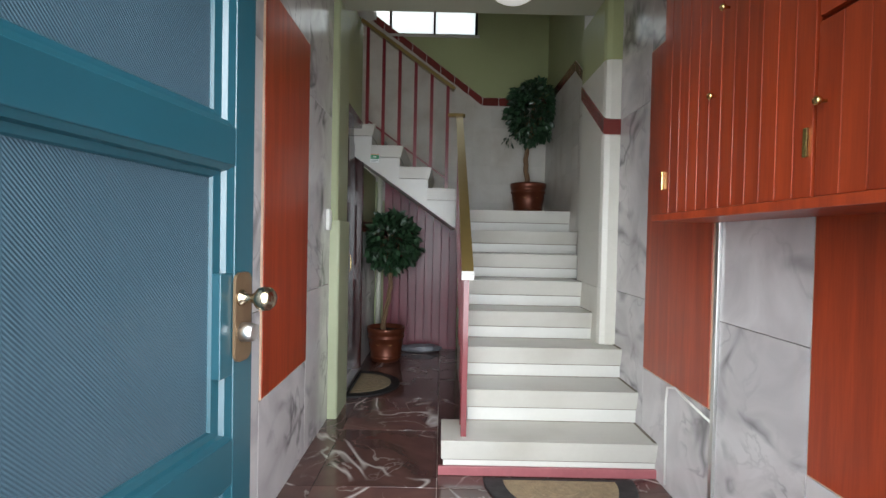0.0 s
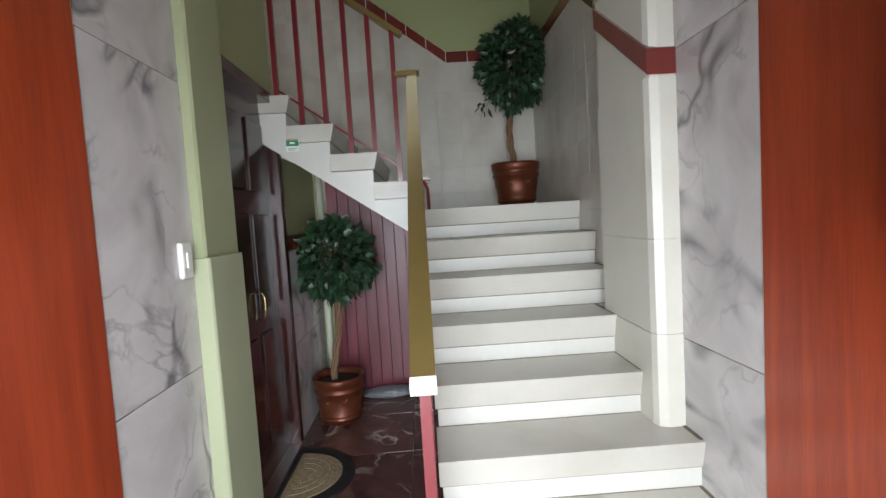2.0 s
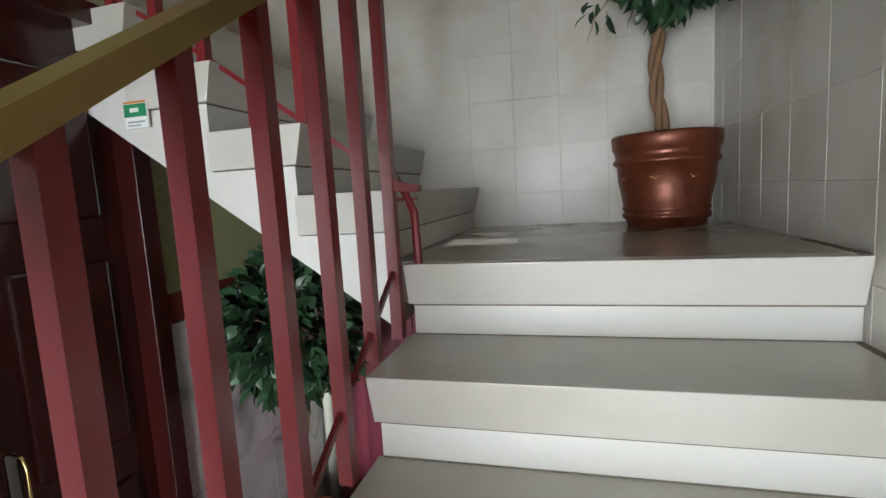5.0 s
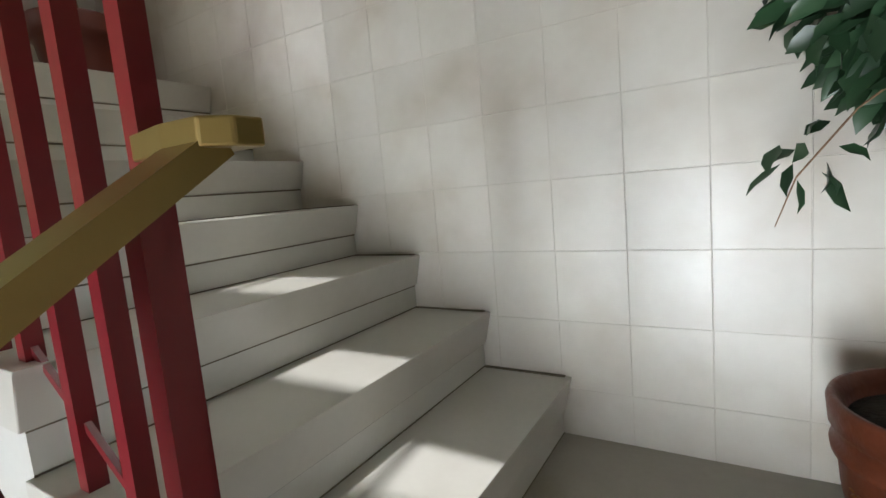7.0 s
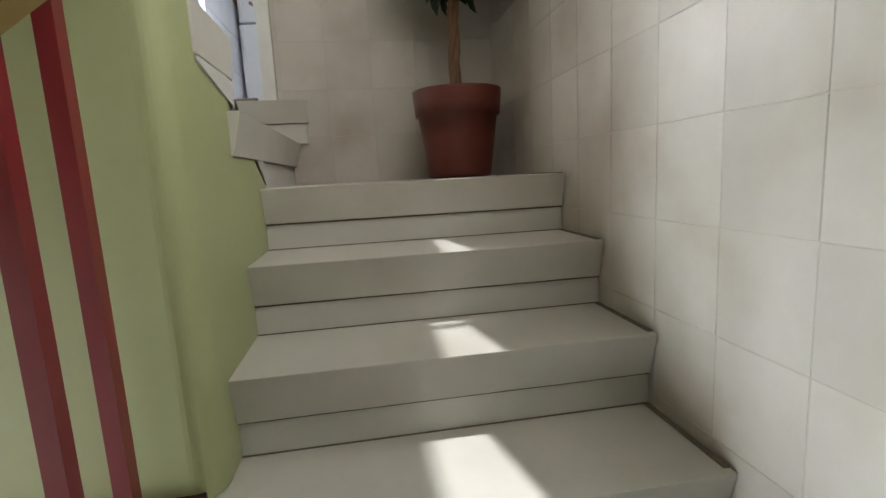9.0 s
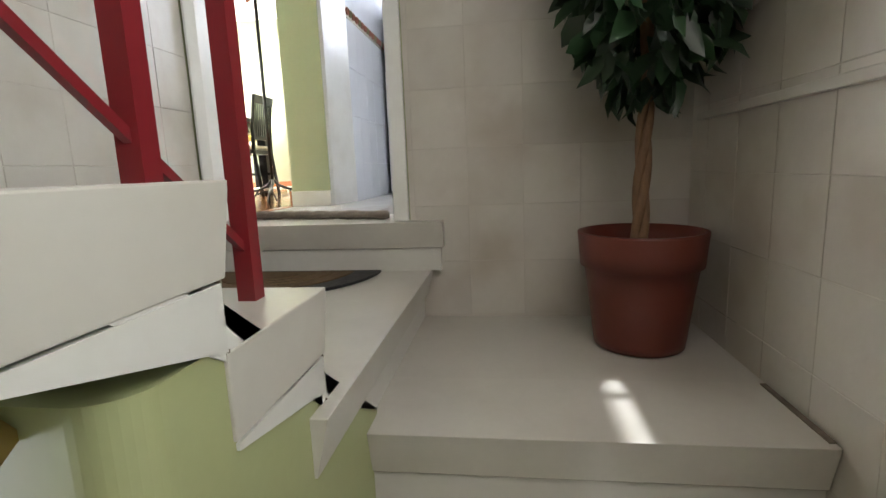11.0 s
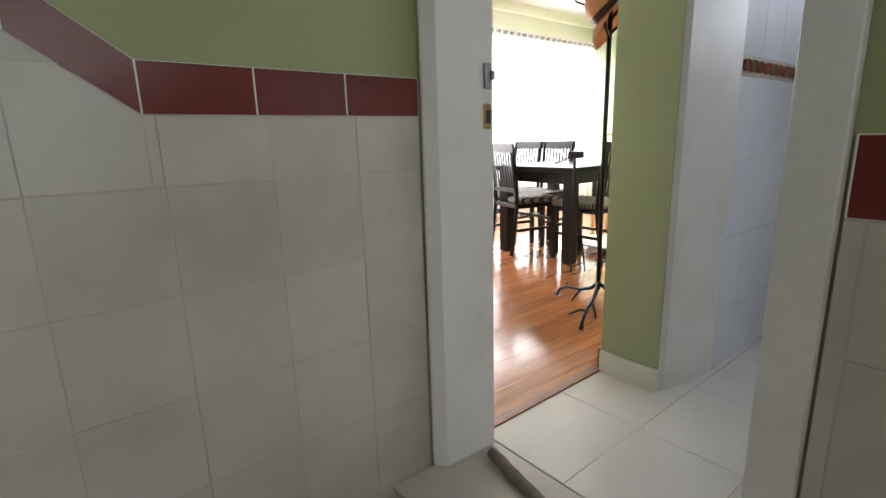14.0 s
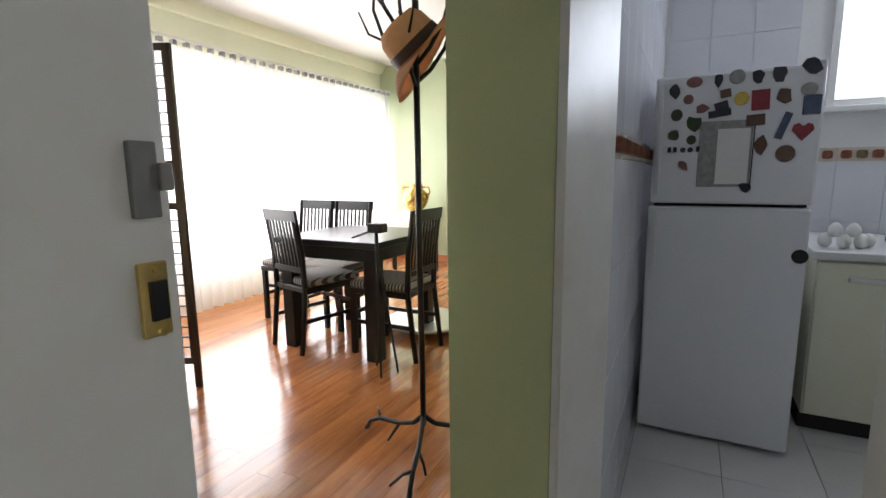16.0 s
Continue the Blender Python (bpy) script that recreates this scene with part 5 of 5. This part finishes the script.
bmesh.ops.bevel(bm, geom=[e for e in bm.edges if abs(e.verts[0].co.x - e.verts[1].co.x) > 0.004], offset=0.024, segments=5, affect="EDGES", profile=0.5)
lockp = part("lock_plate", bm, mat("tarnished_plate", (0.2, 0.13, 0.075), 0.36, metal=0.8, vary=0.25, bump=0.1), door, "tarnished bronze lock plate")
part("lock_case", box(bmesh.new(), -0.018, 0.018, DW - 0.002, DW + 0.003, 0.92, 1.17, 0.001), STEEL, door, "steel lock faceplate")
bm = lathe(bmesh.new(), [(0.021, 0), (0.02, 0.006), (0.012, 0.012), (0.011, 0.03), (0.016, 0.04), (0.027, 0.05), (0.031, 0.064), (0.029, 0.078), (0.02, 0.088), (0.006, 0.091)], 28)
bmesh.ops.transform(bm, matrix=pose(0.029, PLATE_Y - 0.012, 1.088, 0, 90, 0), verts=bm.verts)
part("door_knob", bm, mat("aged_nickel", (0.42, 0.36, 0.26), 0.22, metal=1.0, vary=0.2, bump=0.03), lockp, "aged nickel round knob", True)
bm = lathe(bmesh.new(), [(0.024, 0), (0.024, 0.02), (0.021, 0.034), (0.017, 0.036), (0.004, 0.035)], 24)
bmesh.ops.transform(bm, matrix=pose(0.029, PLATE_Y - 0.004, 1.0, 0, 90, 0), verts=bm.verts)
part("lock_cylinder", bm, STEEL, lockp, "steel lock cylinder", True)

# ceiling lamp, switch
lamp = thing("ceiling_lamp", "round white glass ceiling lamp in the hall", "lamp", at=(3.07, 4.72, 2.86))
part("shade", lathe(bmesh.new(), [(0.03, -0.085), (0.09, -0.075), (0.135, -0.045), (0.15, -0.012)], 36), glow("lit_opal_glass", (1.0, 0.98, 0.93), 0.8), lamp, "white opal glass shade", True)
part("rim", lathe(bmesh.new(), [(0.158, -0.014), (0.162, -0.008), (0.162, 0.0)], 36), STEEL, lamp, "", True)
sw = thing("light_switch", "white plastic light switch on the marble wall", "switch")
part("plate", box(bmesh.new(), 1.878, 1.902, 4.765, 4.845, 1.29, 1.43, 0.01), PLASTIC, sw)
part("rocker", box(bmesh.new(), 1.902, 1.908, 4.79, 4.82, 1.33, 1.39, 0.002), PLASTIC, sw)

# ground floor door
fd = thing("door_1", "dark red panelled wooden door in its frame", "door", kind="structure")
part("door_frame", boxed((1.72, 1.895, 5.245, 5.30, 0, 2.30), (1.72, 1.895, 6.10, 6.165, 0, 2.30), (1.72, 1.895, 5.30, 6.10, 2.235, 2.30), bevel=0.004), DOOR_WOOD, fd)
leaf = part("leaf", boxed((1.78, 1.82, 5.30, 6.10, 0.01, 2.235)), DOOR_WOOD, fd)
for y0, y1 in ((5.38, 5.66), (5.74, 6.02)):
    for z0, z1 in ((0.2, 0.85), (0.98, 1.55), (1.68, 2.1)):
        part("raised_panel", box(bmesh.new(), 1.82, 1.833, y0, y1, z0, z1, 0.009), DOOR_WOOD, leaf)
pl = part("handle_plate", box(bmesh.new(), 1.82, 1.826, 5.675, 5.70, 0.95, 1.10, 0.003), DULL_STEEL, fd)
part("pull_handle", tube(bmesh.new(), [(1.826, 5.6875, 0.95), (1.865, 5.6875, 0.955), (1.875, 5.6875, 0.985), (1.875, 5.6875, 1.065), (1.865, 5.6875, 1.095), (1.826, 5.6875, 1.10)], 0.0045), BRIGHT_BRASS, pl, "brass pull handle", True)
solid("threshold", boxed((1.70, 1.90, 5.25, 6.16, -0.005, 0.02), bevel=0.004), STEEL, "worn metal door threshold", "threshold", "structure")
solid("wall_behind_door", boxed((1.60, 1.70, 5.2, 6.2, 0, 2.4)), WHITE, "plain wall closing the doorway", "wall", "structure")

# under the stairs: cladding, plank door, pipe
slab_row(wall_west, "marble_slab", "x", 1.868, 1, [(6.165, 6.66, 0, 0.66), (6.66, 7.155, 0, 0.66), (6.165, 6.66, 0.66, 1.30), (6.66, 7.155, 0.66, 1.30)], MARBLE, 0.01)
for j in range(5):
    part("border_tile", box(bmesh.new(), 1.868, 1.88, 6.167 + 0.2 * j, 6.363 + 0.2 * j if j < 4 else 7.155, 1.303, 1.405, 0.002), BAND, wall_west)
pd = thing("plank_door", "maroon vertical plank door under the stair", "door")
for i in range(9):
    part("plank", box(bmesh.new(), 1.99 + 0.092 * i, 2.079 + 0.092 * i, 7.04 + 0.004 * (i % 2), 7.07, 0.03, 1.9 - 0.0635 * i, 0.003), PLANK, pd)
part("backing", prism(bmesh.new(), [(1.99, 0.0), (2.82, 0.0), (2.82, 1.2), (1.99, 1.8)], "y", 7.07, 7.10), PLANK, pd)
solid("pipe", tube(bmesh.new(), [(1.93, 7.08, 0), (1.93, 7.08, 1.95)], 0.028, 14), CREAM_PAINT, "cream painted upright pipe under the stair", "pipe", shade=True)
bm = bmesh.new()
bmesh.ops.create_icosphere(bm, subdivisions=4, radius=1.0)
for v in bm.verts:
    k = 1 + 0.22 * noise.noise(v.co * 2.1) + 0.10 * noise.noise(v.co * 6.3)
    v.co = Vector((2.43 + 0.22 * v.co.x * k, 6.93 + 0.085 * v.co.y * k, max(0.001, 0.036 + 0.046 * v.co.z * k)))
solid("plastic_bag", bm, mat("grey_plastic_film", (0.2, 0.21, 0.23), 0.28, vary=0.3, scale=22, fine=40, bump=0.4), "crumpled grey plastic bag lying at the plank door", "bag", shade=True)
sg = thing("exit_sign", "small green and white safety sign on the stair side", "sign")
part("board", boxed((1.975, 2.055, 6.013, 6.019, 1.93, 2.0)), mat("white_sign", (0.75, 0.77, 0.75), 0.4, vary=0.03, bump=0.0), sg)
part("green_field", boxed((1.977, 2.053, 6.010, 6.013, 1.962, 1.998)), mat("sign_green", (0.02, 0.22, 0.09), 0.4, vary=0.05, bump=0.0), sg)
part("orange_line", boxed((1.977, 2.053, 6.0105, 6.013, 2.0, 2.005)), mat("sign_orange", (0.6, 0.2, 0.03), 0.4, vary=0.05, bump=0.0), sg)
part("arrow", boxed((2.0, 2.03, 6.008, 6.010, 1.975, 1.986)), PLASTIC, sg)
part("bars", boxed((1.985, 2.045, 6.010, 6.013, 1.945, 1.950), (1.985, 2.03, 6.010, 6.013, 1.936, 1.940)), mat("sign_grey", (0.3, 0.32, 0.3), 0.5, bump=0.0), sg)


# ---- tiles on the stair walls ----
def clip_poly(poly, keep):
    out = []
    for i, p in enumerate(poly):
        q = poly[(i + 1) % len(poly)]
        a, b = keep(p), keep(q)
        if a >= 0:
            out.append(p)
        if a * b < 0:
            t = a / (a - b)
            out.append((p[0] + (q[0] - p[0]) * t, p[1] + (q[1] - p[1]) * t))
    return out


def area2(poly):
    return abs(sum(p[0] * q[1] - q[0] * p[1] for p, q in zip(poly, poly[1:] + poly[:1]))) / 2


def tiled_wall(wall, axis, plane, out, segments, zlow, u_joint, z_joint, w=0.2055, h=0.2135, thick=0.008, tilt=0.2):
    """Cream tiles up to a maroon border. segments: (u0, z0, u1, z1) along the border's lower edge; zlow(u) is the lowest height needed."""
    g, shared = 0.0008, {}

    def put(u, z, n):
        return (plane + out * n, u, z) if axis == "x" else (u, plane + out * n, z)

    def piece(name, poly, depth, material, key=None, grow=0.0):
        c = (sum(p[0] for p in poly) / len(poly), sum(p[1] for p in poly) / len(poly))
        me = shared.get(key) if key else None
        if me is None:
            bm = bmesh.new()
            b0 = [bm.verts.new(put_local(p[0] - c[0], p[1] - c[1], 0)) for p in poly]
            b1 = [bm.verts.new(put_local((p[0] - c[0]), (p[1] - c[1]), depth - 0.002)) for p in poly]
            b2 = [bm.verts.new(put_local((p[0] - c[0]) * 0.99, (p[1] - c[1]) * 0.99, depth)) for p in poly]
            n = len(poly)
            for r0, r1 in ((b0, b1), (b1, b2)):
                for i in range(n):
                    bm.faces.new((r0[i], r0[(i + 1) % n], r1[(i + 1) % n], r1[i]))
            bm.faces.new(b2)
            me = mesh_of(bm, name)
            if key:
                shared[key] = me
        ob = part(name, me, material, wall)
        jit = random.uniform(-1, 1) * 0.0006
        ob.location = put(c[0], c[1], jit)
        ob.rotation_euler = (radians(random.uniform(-tilt, tilt)) if axis == "y" else 0, radians(random.uniform(-tilt, tilt)) if axis == "x" else 0, radians(random.uniform(-tilt, tilt)))

    def put_local(u, z, n):
        return (out * n, u, z) if axis == "x" else (u, out * n, z)

    def border(u):
        for u0, z0, u1, z1 in segments:
            if u0 - 1e-6 <= u <= u1 + 1e-6:
                return z0 + (z1 - z0) * (u - u0) / (u1 - u0)
        return -1.0

    bends, done = [s[0] for s in segments[1:]], set()
    bed = bmesh.new()
    for u0, z0, u1, z1 in segments:
        prism(bed, [(u0, zlow(u0)), (u1, zlow(u1)), (u1, z1 + 0.09), (u0, z0 + 0.09)], axis, plane, plane + out * (thick - 0.0015))
        slope = (z1 - z0) / (u1 - u0)
        i0, i1 = math.floor((u0 - u_joint) / w) - 1, math.ceil((u1 - u_joint) / w) + 1
        for i in range(i0, i1):
            for j in range(-12, 22):
                a, b, c, d = u_joint + i * w + g, u_joint + (i + 1) * w - g, z_joint + j * h + g, z_joint + (j + 1) * h - g
                if b < u0 or a > u1 or d < min(zlow(a), zlow(b)) or c > max(z0, z1):
                    continue
                poly = [(a, c), (b, c), (b, d), (a, d)]
                if d < min(border(u) for u in [a, b] + [k for k in bends if a < k < b]) - 0.002:
                    if (i, j) not in done:
                        done.add((i, j))
                        piece("tile", poly, thick, TILE, "full")
                    continue
                cut = clip_poly(clip_poly(poly, lambda p: p[0] - u0), lambda p: u1 - p[0])
                cut = clip_poly(cut, lambda p: z0 + slope * (p[0] - u0) - 0.002 - p[1]) if cut else cut
                if len(cut) < 3 or area2(cut) < 0.0006:
                    continue
                piece("tile", cut, thick, TILE, "full" if area2(cut) > 0.999 * area2(poly) else None)
        n = max(1, round(math.hypot(u1 - u0, z1 - z0) / 0.205))
        for k in range(n):
            a, b = u0 + (u1 - u0) * k / n + g, u0 + (u1 - u0) * (k + 1) / n - g
            za, zb = z0 + slope * (a - u0) + g, z0 + slope * (b - u0) + g
            a, b = a + 0.0008, b - 0.0008
            piece("border_tile", [(a, za), (b, zb), (b, zb + 0.091), (a, za + 0.091)], thick + 0.003, BAND)
    part("grout", bed, GROUT, wall)
    bed = bmesh.new()
    for u0, z0, u1, z1 in segments:
        prism(bed, [(u0, z0 + 0.001), (u1, z1 + 0.001), (u1, z1 + 0.093), (u0, z0 + 0.093)], axis, plane, plane + out * (thick + 0.0018))
    part("border_grout", bed, WHITE, wall)


SL1, SL2, SL3 = RISE / RUN1, RISE / RUN2, RISE / RUN3
north = bpy.data.objects["wall_north"]
tiled_wall(north, "y", 7.167, -1, [(0.366, 4.085, 1.29, 4.085), (1.29, 4.085, 3.07, 4.085 - 1.78 * SL2), (3.07, 4.085 - 1.78 * SL2, 3.808, 2.78)],
           lambda x: Z_LAND - 0.2 if x > 2.8 else min(Z_TOP - 0.1, Z_LAND - 0.2 + (2.8 - x) * SL2 * 0.95), 3.175, 1.885)
tiled_wall(wall_e, "x", 3.812, -1, [(5.33, 1.955 + (5.33 - 4.80) * SL1, 5.965, 2.78), (5.965, 2.78, 7.163, 2.78)],
           lambda y: min(Z_LAND - 0.1, max(0.5, (y - Y1) * SL1 - 0.25)), 5.60, 1.885)
dw = bpy.data.objects["wall_flat_door"]
tiled_wall(dw, "x", 0.363, 1, [(6.145, 4.088, 7.163, 4.088)], lambda y: Z_TOP - 0.05, 6.165, 2.855)
sw_ = bpy.data.objects["wall_south"]
tiled_wall(sw_, "y", 5.238, 1, [(0.302, 4.245, 0.915, 4.245), (0.915, 4.245, 2.6, 4.245 + 1.685 * SL3)], lambda x: Z_PLAT - 0.05 if x < 1.5 else Z_PLAT - 0.05 + (x - 1.5) * SL3, 0.485, 3.045)

# tiled pilaster on the east wall
pe = solid("pilaster_east", prism(bmesh.new(), [(3.80, 4.80), (3.735, 4.80), (3.705, 4.812), (3.696, 4.84), (3.696, 5.33), (3.80, 5.33)], "z", 0.3, 5.5), mat("pale_glazed_stone", (0.62, 0.6, 0.53), 0.38, vary=0.06, scale=4, fine=60, bump=0.12, dirt=((0.5, 0.46, 0.36), 0.3, 3)), "cream clad pilaster with a maroon border band", "pilaster", "structure")
for z in (0.57, 0.95, 1.33, 1.70):
    part("cladding", prism(bmesh.new(), [(3.81, 4.794), (3.733, 4.794), (3.700, 4.808), (3.690, 4.838), (3.690, 5.334), (3.81, 5.334)], "z", z, min(z + 0.376, 1.952), 0.0015), pe.data.materials[0], pe)
bm = bmesh.new()
prism(bm, [(4.79, 1.957), (5.337, 1.957 + 0.537 * SL1), (5.337, 2.055 + 0.537 * SL1), (4.79, 2.055)], "x", 3.686, 3.802, 0.002)
part("border_tile", bm, BAND, pe)
bm = bmesh.new()
prism(bm, [(3.81, 4.795), (3.733, 4.795), (3.701, 4.809), (3.691, 4.84), (3.691, 5.334), (3.81, 5.334)], "z", 2.45, 2.858, 0.001)
part("painted_shaft", bm, GREEN, pe)

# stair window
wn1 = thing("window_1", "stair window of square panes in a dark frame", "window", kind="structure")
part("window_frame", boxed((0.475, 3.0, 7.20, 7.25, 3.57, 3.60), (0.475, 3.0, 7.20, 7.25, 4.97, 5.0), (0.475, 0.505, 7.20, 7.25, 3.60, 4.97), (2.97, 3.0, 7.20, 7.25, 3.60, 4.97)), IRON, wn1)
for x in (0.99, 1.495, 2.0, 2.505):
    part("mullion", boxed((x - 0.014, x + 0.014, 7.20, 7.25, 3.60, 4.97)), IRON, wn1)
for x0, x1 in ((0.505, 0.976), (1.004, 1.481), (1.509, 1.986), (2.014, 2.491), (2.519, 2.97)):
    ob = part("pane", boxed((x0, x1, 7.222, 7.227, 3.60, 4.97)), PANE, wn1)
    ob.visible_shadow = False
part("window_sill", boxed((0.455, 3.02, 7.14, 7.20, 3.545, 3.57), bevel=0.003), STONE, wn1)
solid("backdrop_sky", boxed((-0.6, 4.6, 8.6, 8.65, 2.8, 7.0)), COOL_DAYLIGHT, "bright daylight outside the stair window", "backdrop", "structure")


# ---- mats ----
def half_mat(label, at, rz, w=0.76, d=0.42, field=TAN_COIR):
    mt = thing("door_mat", label, "door mat", "half-round door mats", at=at, rz=rz)

    def arc(k, z):
        pts = [(w / 2 * k * math.cos(math.pi * i / 24), d * k * math.sin(math.pi * i / 24) + (1 - k) * 0.12) for i in range(25)]
        return pts
    part("border", prism(bmesh.new(), arc(1.0, 0), "z", 0.0, 0.010, 0.003), RUBBER, mt, "black rubber border")
    ob = part("field", prism(bmesh.new(), arc(0.74, 0), "z", 0.010, 0.014, 0.001), field, mt, "ribbed coir field")
    for k in (0.55, 0.38, 0.22):
        part("rib", tube(bmesh.new(), [(p[0], p[1] * 0.9 + 0.01, 0.014) for p in arc(k, 0)], 0.004, 5), field, ob)
    return mt


half_mat("black and brown half-round mat on the flat's landing", (0.435, 5.655, Z_PLAT + 0.001), -90, 0.76, 0.39, COIR)
half_mat("black and tan half-round mat at the dark door", (1.905, 5.70, 0.001), -90, 0.74, 0.40)
half_mat("black and tan half-round mat before the stair", (3.27, 4.10, 0.001), 180, 0.78, 0.42)


# ---- plants ----
def leaves(n, centre, radii, size, seed, droop=0.35, shell=0.55, folded=0.25):
    """Many pointed leaves, each a folded blade of six corners, in a crown."""
    rnd = random.Random(seed)
    verts, faces = [], []
    for _ in range(n):
        d = Vector((rnd.gauss(0, 1), rnd.gauss(0, 1), rnd.gauss(0, 1))).normalized()
        bumpy = 1 + 0.22 * noise.noise(d * 2.3 + Vector((seed, 0, 0)))
        r = (shell + (1 - shell) * rnd.random() ** 0.5) * bumpy
        p = Vector(centre) + Vector((d.x * radii[0], d.y * radii[1], d.z * radii[2])) * r
        f = (d + Vector((rnd.uniform(-1, 1), rnd.uniform(-1, 1), rnd.uniform(-0.9, 0.5) - droop))).normalized()
        s = f.cross(Vector((rnd.uniform(-1, 1), rnd.uniform(-1, 1), rnd.uniform(-0.3, 1)))).normalized()
        up = s.cross(f)
        ln, wd = size * rnd.uniform(0.7, 1.25), size * rnd.uniform(0.2, 0.3)
        k = len(verts)
        lift = up * wd * folded
        verts += [p, p + f * ln * 0.35 + s * wd + lift, p + f * ln * 0.35 - s * wd + lift, p + f * ln * 0.72 + s * wd * 0.7 + lift, p + f * ln * 0.72 - s * wd * 0.7 + lift, p + f * ln - up * wd * 0.4, p + f * ln * 0.4, p + f * ln * 0.72]
        faces += [(k, k + 1, k + 6), (k, k + 6, k + 2), (k + 1, k + 3, k + 7, k + 6), (k + 2, k + 6, k + 7, k + 4), (k + 3, k + 5, k + 7), (k + 4, k + 7, k + 5)]
    me = bpy.data.meshes.new("crown")
    me.from_pydata([tuple(v) for v in verts], [], faces)
    smooth(me)
    return me


def potted_tree(label, at, pot, pot_mat, soil_z, trunk, crown, seed, relief=True, bend=0.035):
    """A standard tree: pot profile, braided stems from soil to crown, twigs and leaves."""
    t = thing("potted_tree", label, "plant", at=at)
    p = part("pot", lathe(bmesh.new(), pot, 48), pot_mat, t, "", True)
    if relief:
        rr = pot[9][0]
        for i in range(8):
            a, bm = 6.28319 * i / 8 + 0.4, bmesh.new()
            for k in range(5):
                b = a + (k - 2) * 0.07
                lathe(bm, [(0.002, -0.008), (0.017 - 0.003 * abs(k - 2), 0.0), (0.002, 0.008)], 8, ((rr - 0.009) * math.cos(b), (rr - 0.009) * math.sin(b), pot[9][1] + 0.03 - 0.018 * math.cos((k - 2) * 0.9)))
            part("swag_relief", bm, RUBBED_GOLD, p, "gold-rubbed swag relief", True)
    part("soil", lathe(bmesh.new(), [(0.02, soil_z + 0.012), (pot[-3][0] * 0.5, soil_z + 0.016), (pot[-3][0] * 0.93, soil_z)], 32), SOIL, t, "", True)
    rnd = random.Random(seed)
    height, spread, stems, rad = trunk
    for s in range(stems):
        a0 = 6.28319 * s / stems
        pts = []
        for i in range(19):
            u = i / 18
            a = a0 + u * 9
            sway = bend * math.sin(u * 3.4 + seed)
            pts.append((spread * math.cos(a) + sway, spread * math.sin(a) + sway * 0.5, soil_z + (height - soil_z) * u))
        part("stem", tube(bmesh.new(), pts, [rad * (1.15 - 0.3 * i / 18) for i in range(19)], 8), BARK, t, "", True)
    (cx, cy, cz), radii, n, size, leafmat = crown
    bm = bmesh.new()
    for i in range(16):
        d = Vector((rnd.gauss(0, 1), rnd.gauss(0, 1), rnd.gauss(0.2, 0.8))).normalized()
        tube(bm, [(cx * 0.5, cy * 0.5, height - 0.03), (cx + d.x * radii[0] * 0.4, cy + d.y * radii[1] * 0.4, cz + d.z * radii[2] * 0.35), (cx + d.x * radii[0] * 0.85, cy + d.y * radii[1] * 0.85, cz + d.z * radii[2] * 0.85)], [0.008, 0.005, 0.002], 5)
    part("twigs", bm, BARK, t)
    part("crown", leaves(n, (cx, cy, cz), radii, size, seed), leafmat, t)
    return t


POT = [(0.12, 0), (0.138, 0.005), (0.143, 0.03), (0.155, 0.036), (0.157, 0.05), (0.149, 0.056), (0.156, 0.066), (0.157, 0.075), (0.152, 0.082), (0.17, 0.17), (0.175, 0.232), (0.186, 0.238), (0.188, 0.252), (0.179, 0.26), (0.182, 0.285), (0.19, 0.293), (0.194, 0.335), (0.19, 0.345), (0.18, 0.345), (0.168, 0.32), (0.16, 0.30)]
t1 = potted_tree("round-headed potted tree in a copper-coloured clay pot", (3.565, 6.87, Z_LAND), POT, COPPER, 0.30, (0.85, 0.016, 3, 0.0125), ((0.04, 0, 1.12), (0.27, 0.24, 0.33), 1500, 0.075, LEAF), 3)
bm = bmesh.new()
tube(bm, [(-0.05, -0.05, 0.95), (-0.17, -0.1, 0.86), (-0.25, -0.12, 0.76), (-0.28, -0.13, 0.68)], [0.0022, 0.0018, 0.0015, 0.001], 5)
part("hanging_twig", bm, BARK, t1)
part("hanging_leaves", leaves(12, (-0.24, -0.12, 0.8), (0.055, 0.05, 0.1), 0.06, 8, 0.9, 0.1), LEAF, t1)
potted_tree("small round-headed potted tree in a copper pot", (2.09, 6.52, 0), POT, COPPER, 0.30, (0.95, 0.016, 3, 0.011), ((0.03, 0, 1.19), (0.27, 0.25, 0.28), 950, 0.088, LEAF), 5)
PLAIN = [(0.14, 0), (0.16, 0.004), (0.165, 0.03), (0.185, 0.17), (0.2, 0.255), (0.214, 0.258), (0.218, 0.30), (0.224, 0.355), (0.224, 0.362), (0.208, 0.362), (0.198, 0.33), (0.19, 0.31)]
potted_tree("broad-leaved potted plant with braided trunk in terracotta pot", (0.66, 6.92, Z_TOP), [(r * 0.84, z) for r, z in PLAIN], CLAY, 0.30, (0.98, 0.012, 3, 0.0145), ((0.03, 0.0, 1.2), (0.25, 0.21, 0.42), 1000, 0.11, BIG_LEAF), 11, False, 0.006)
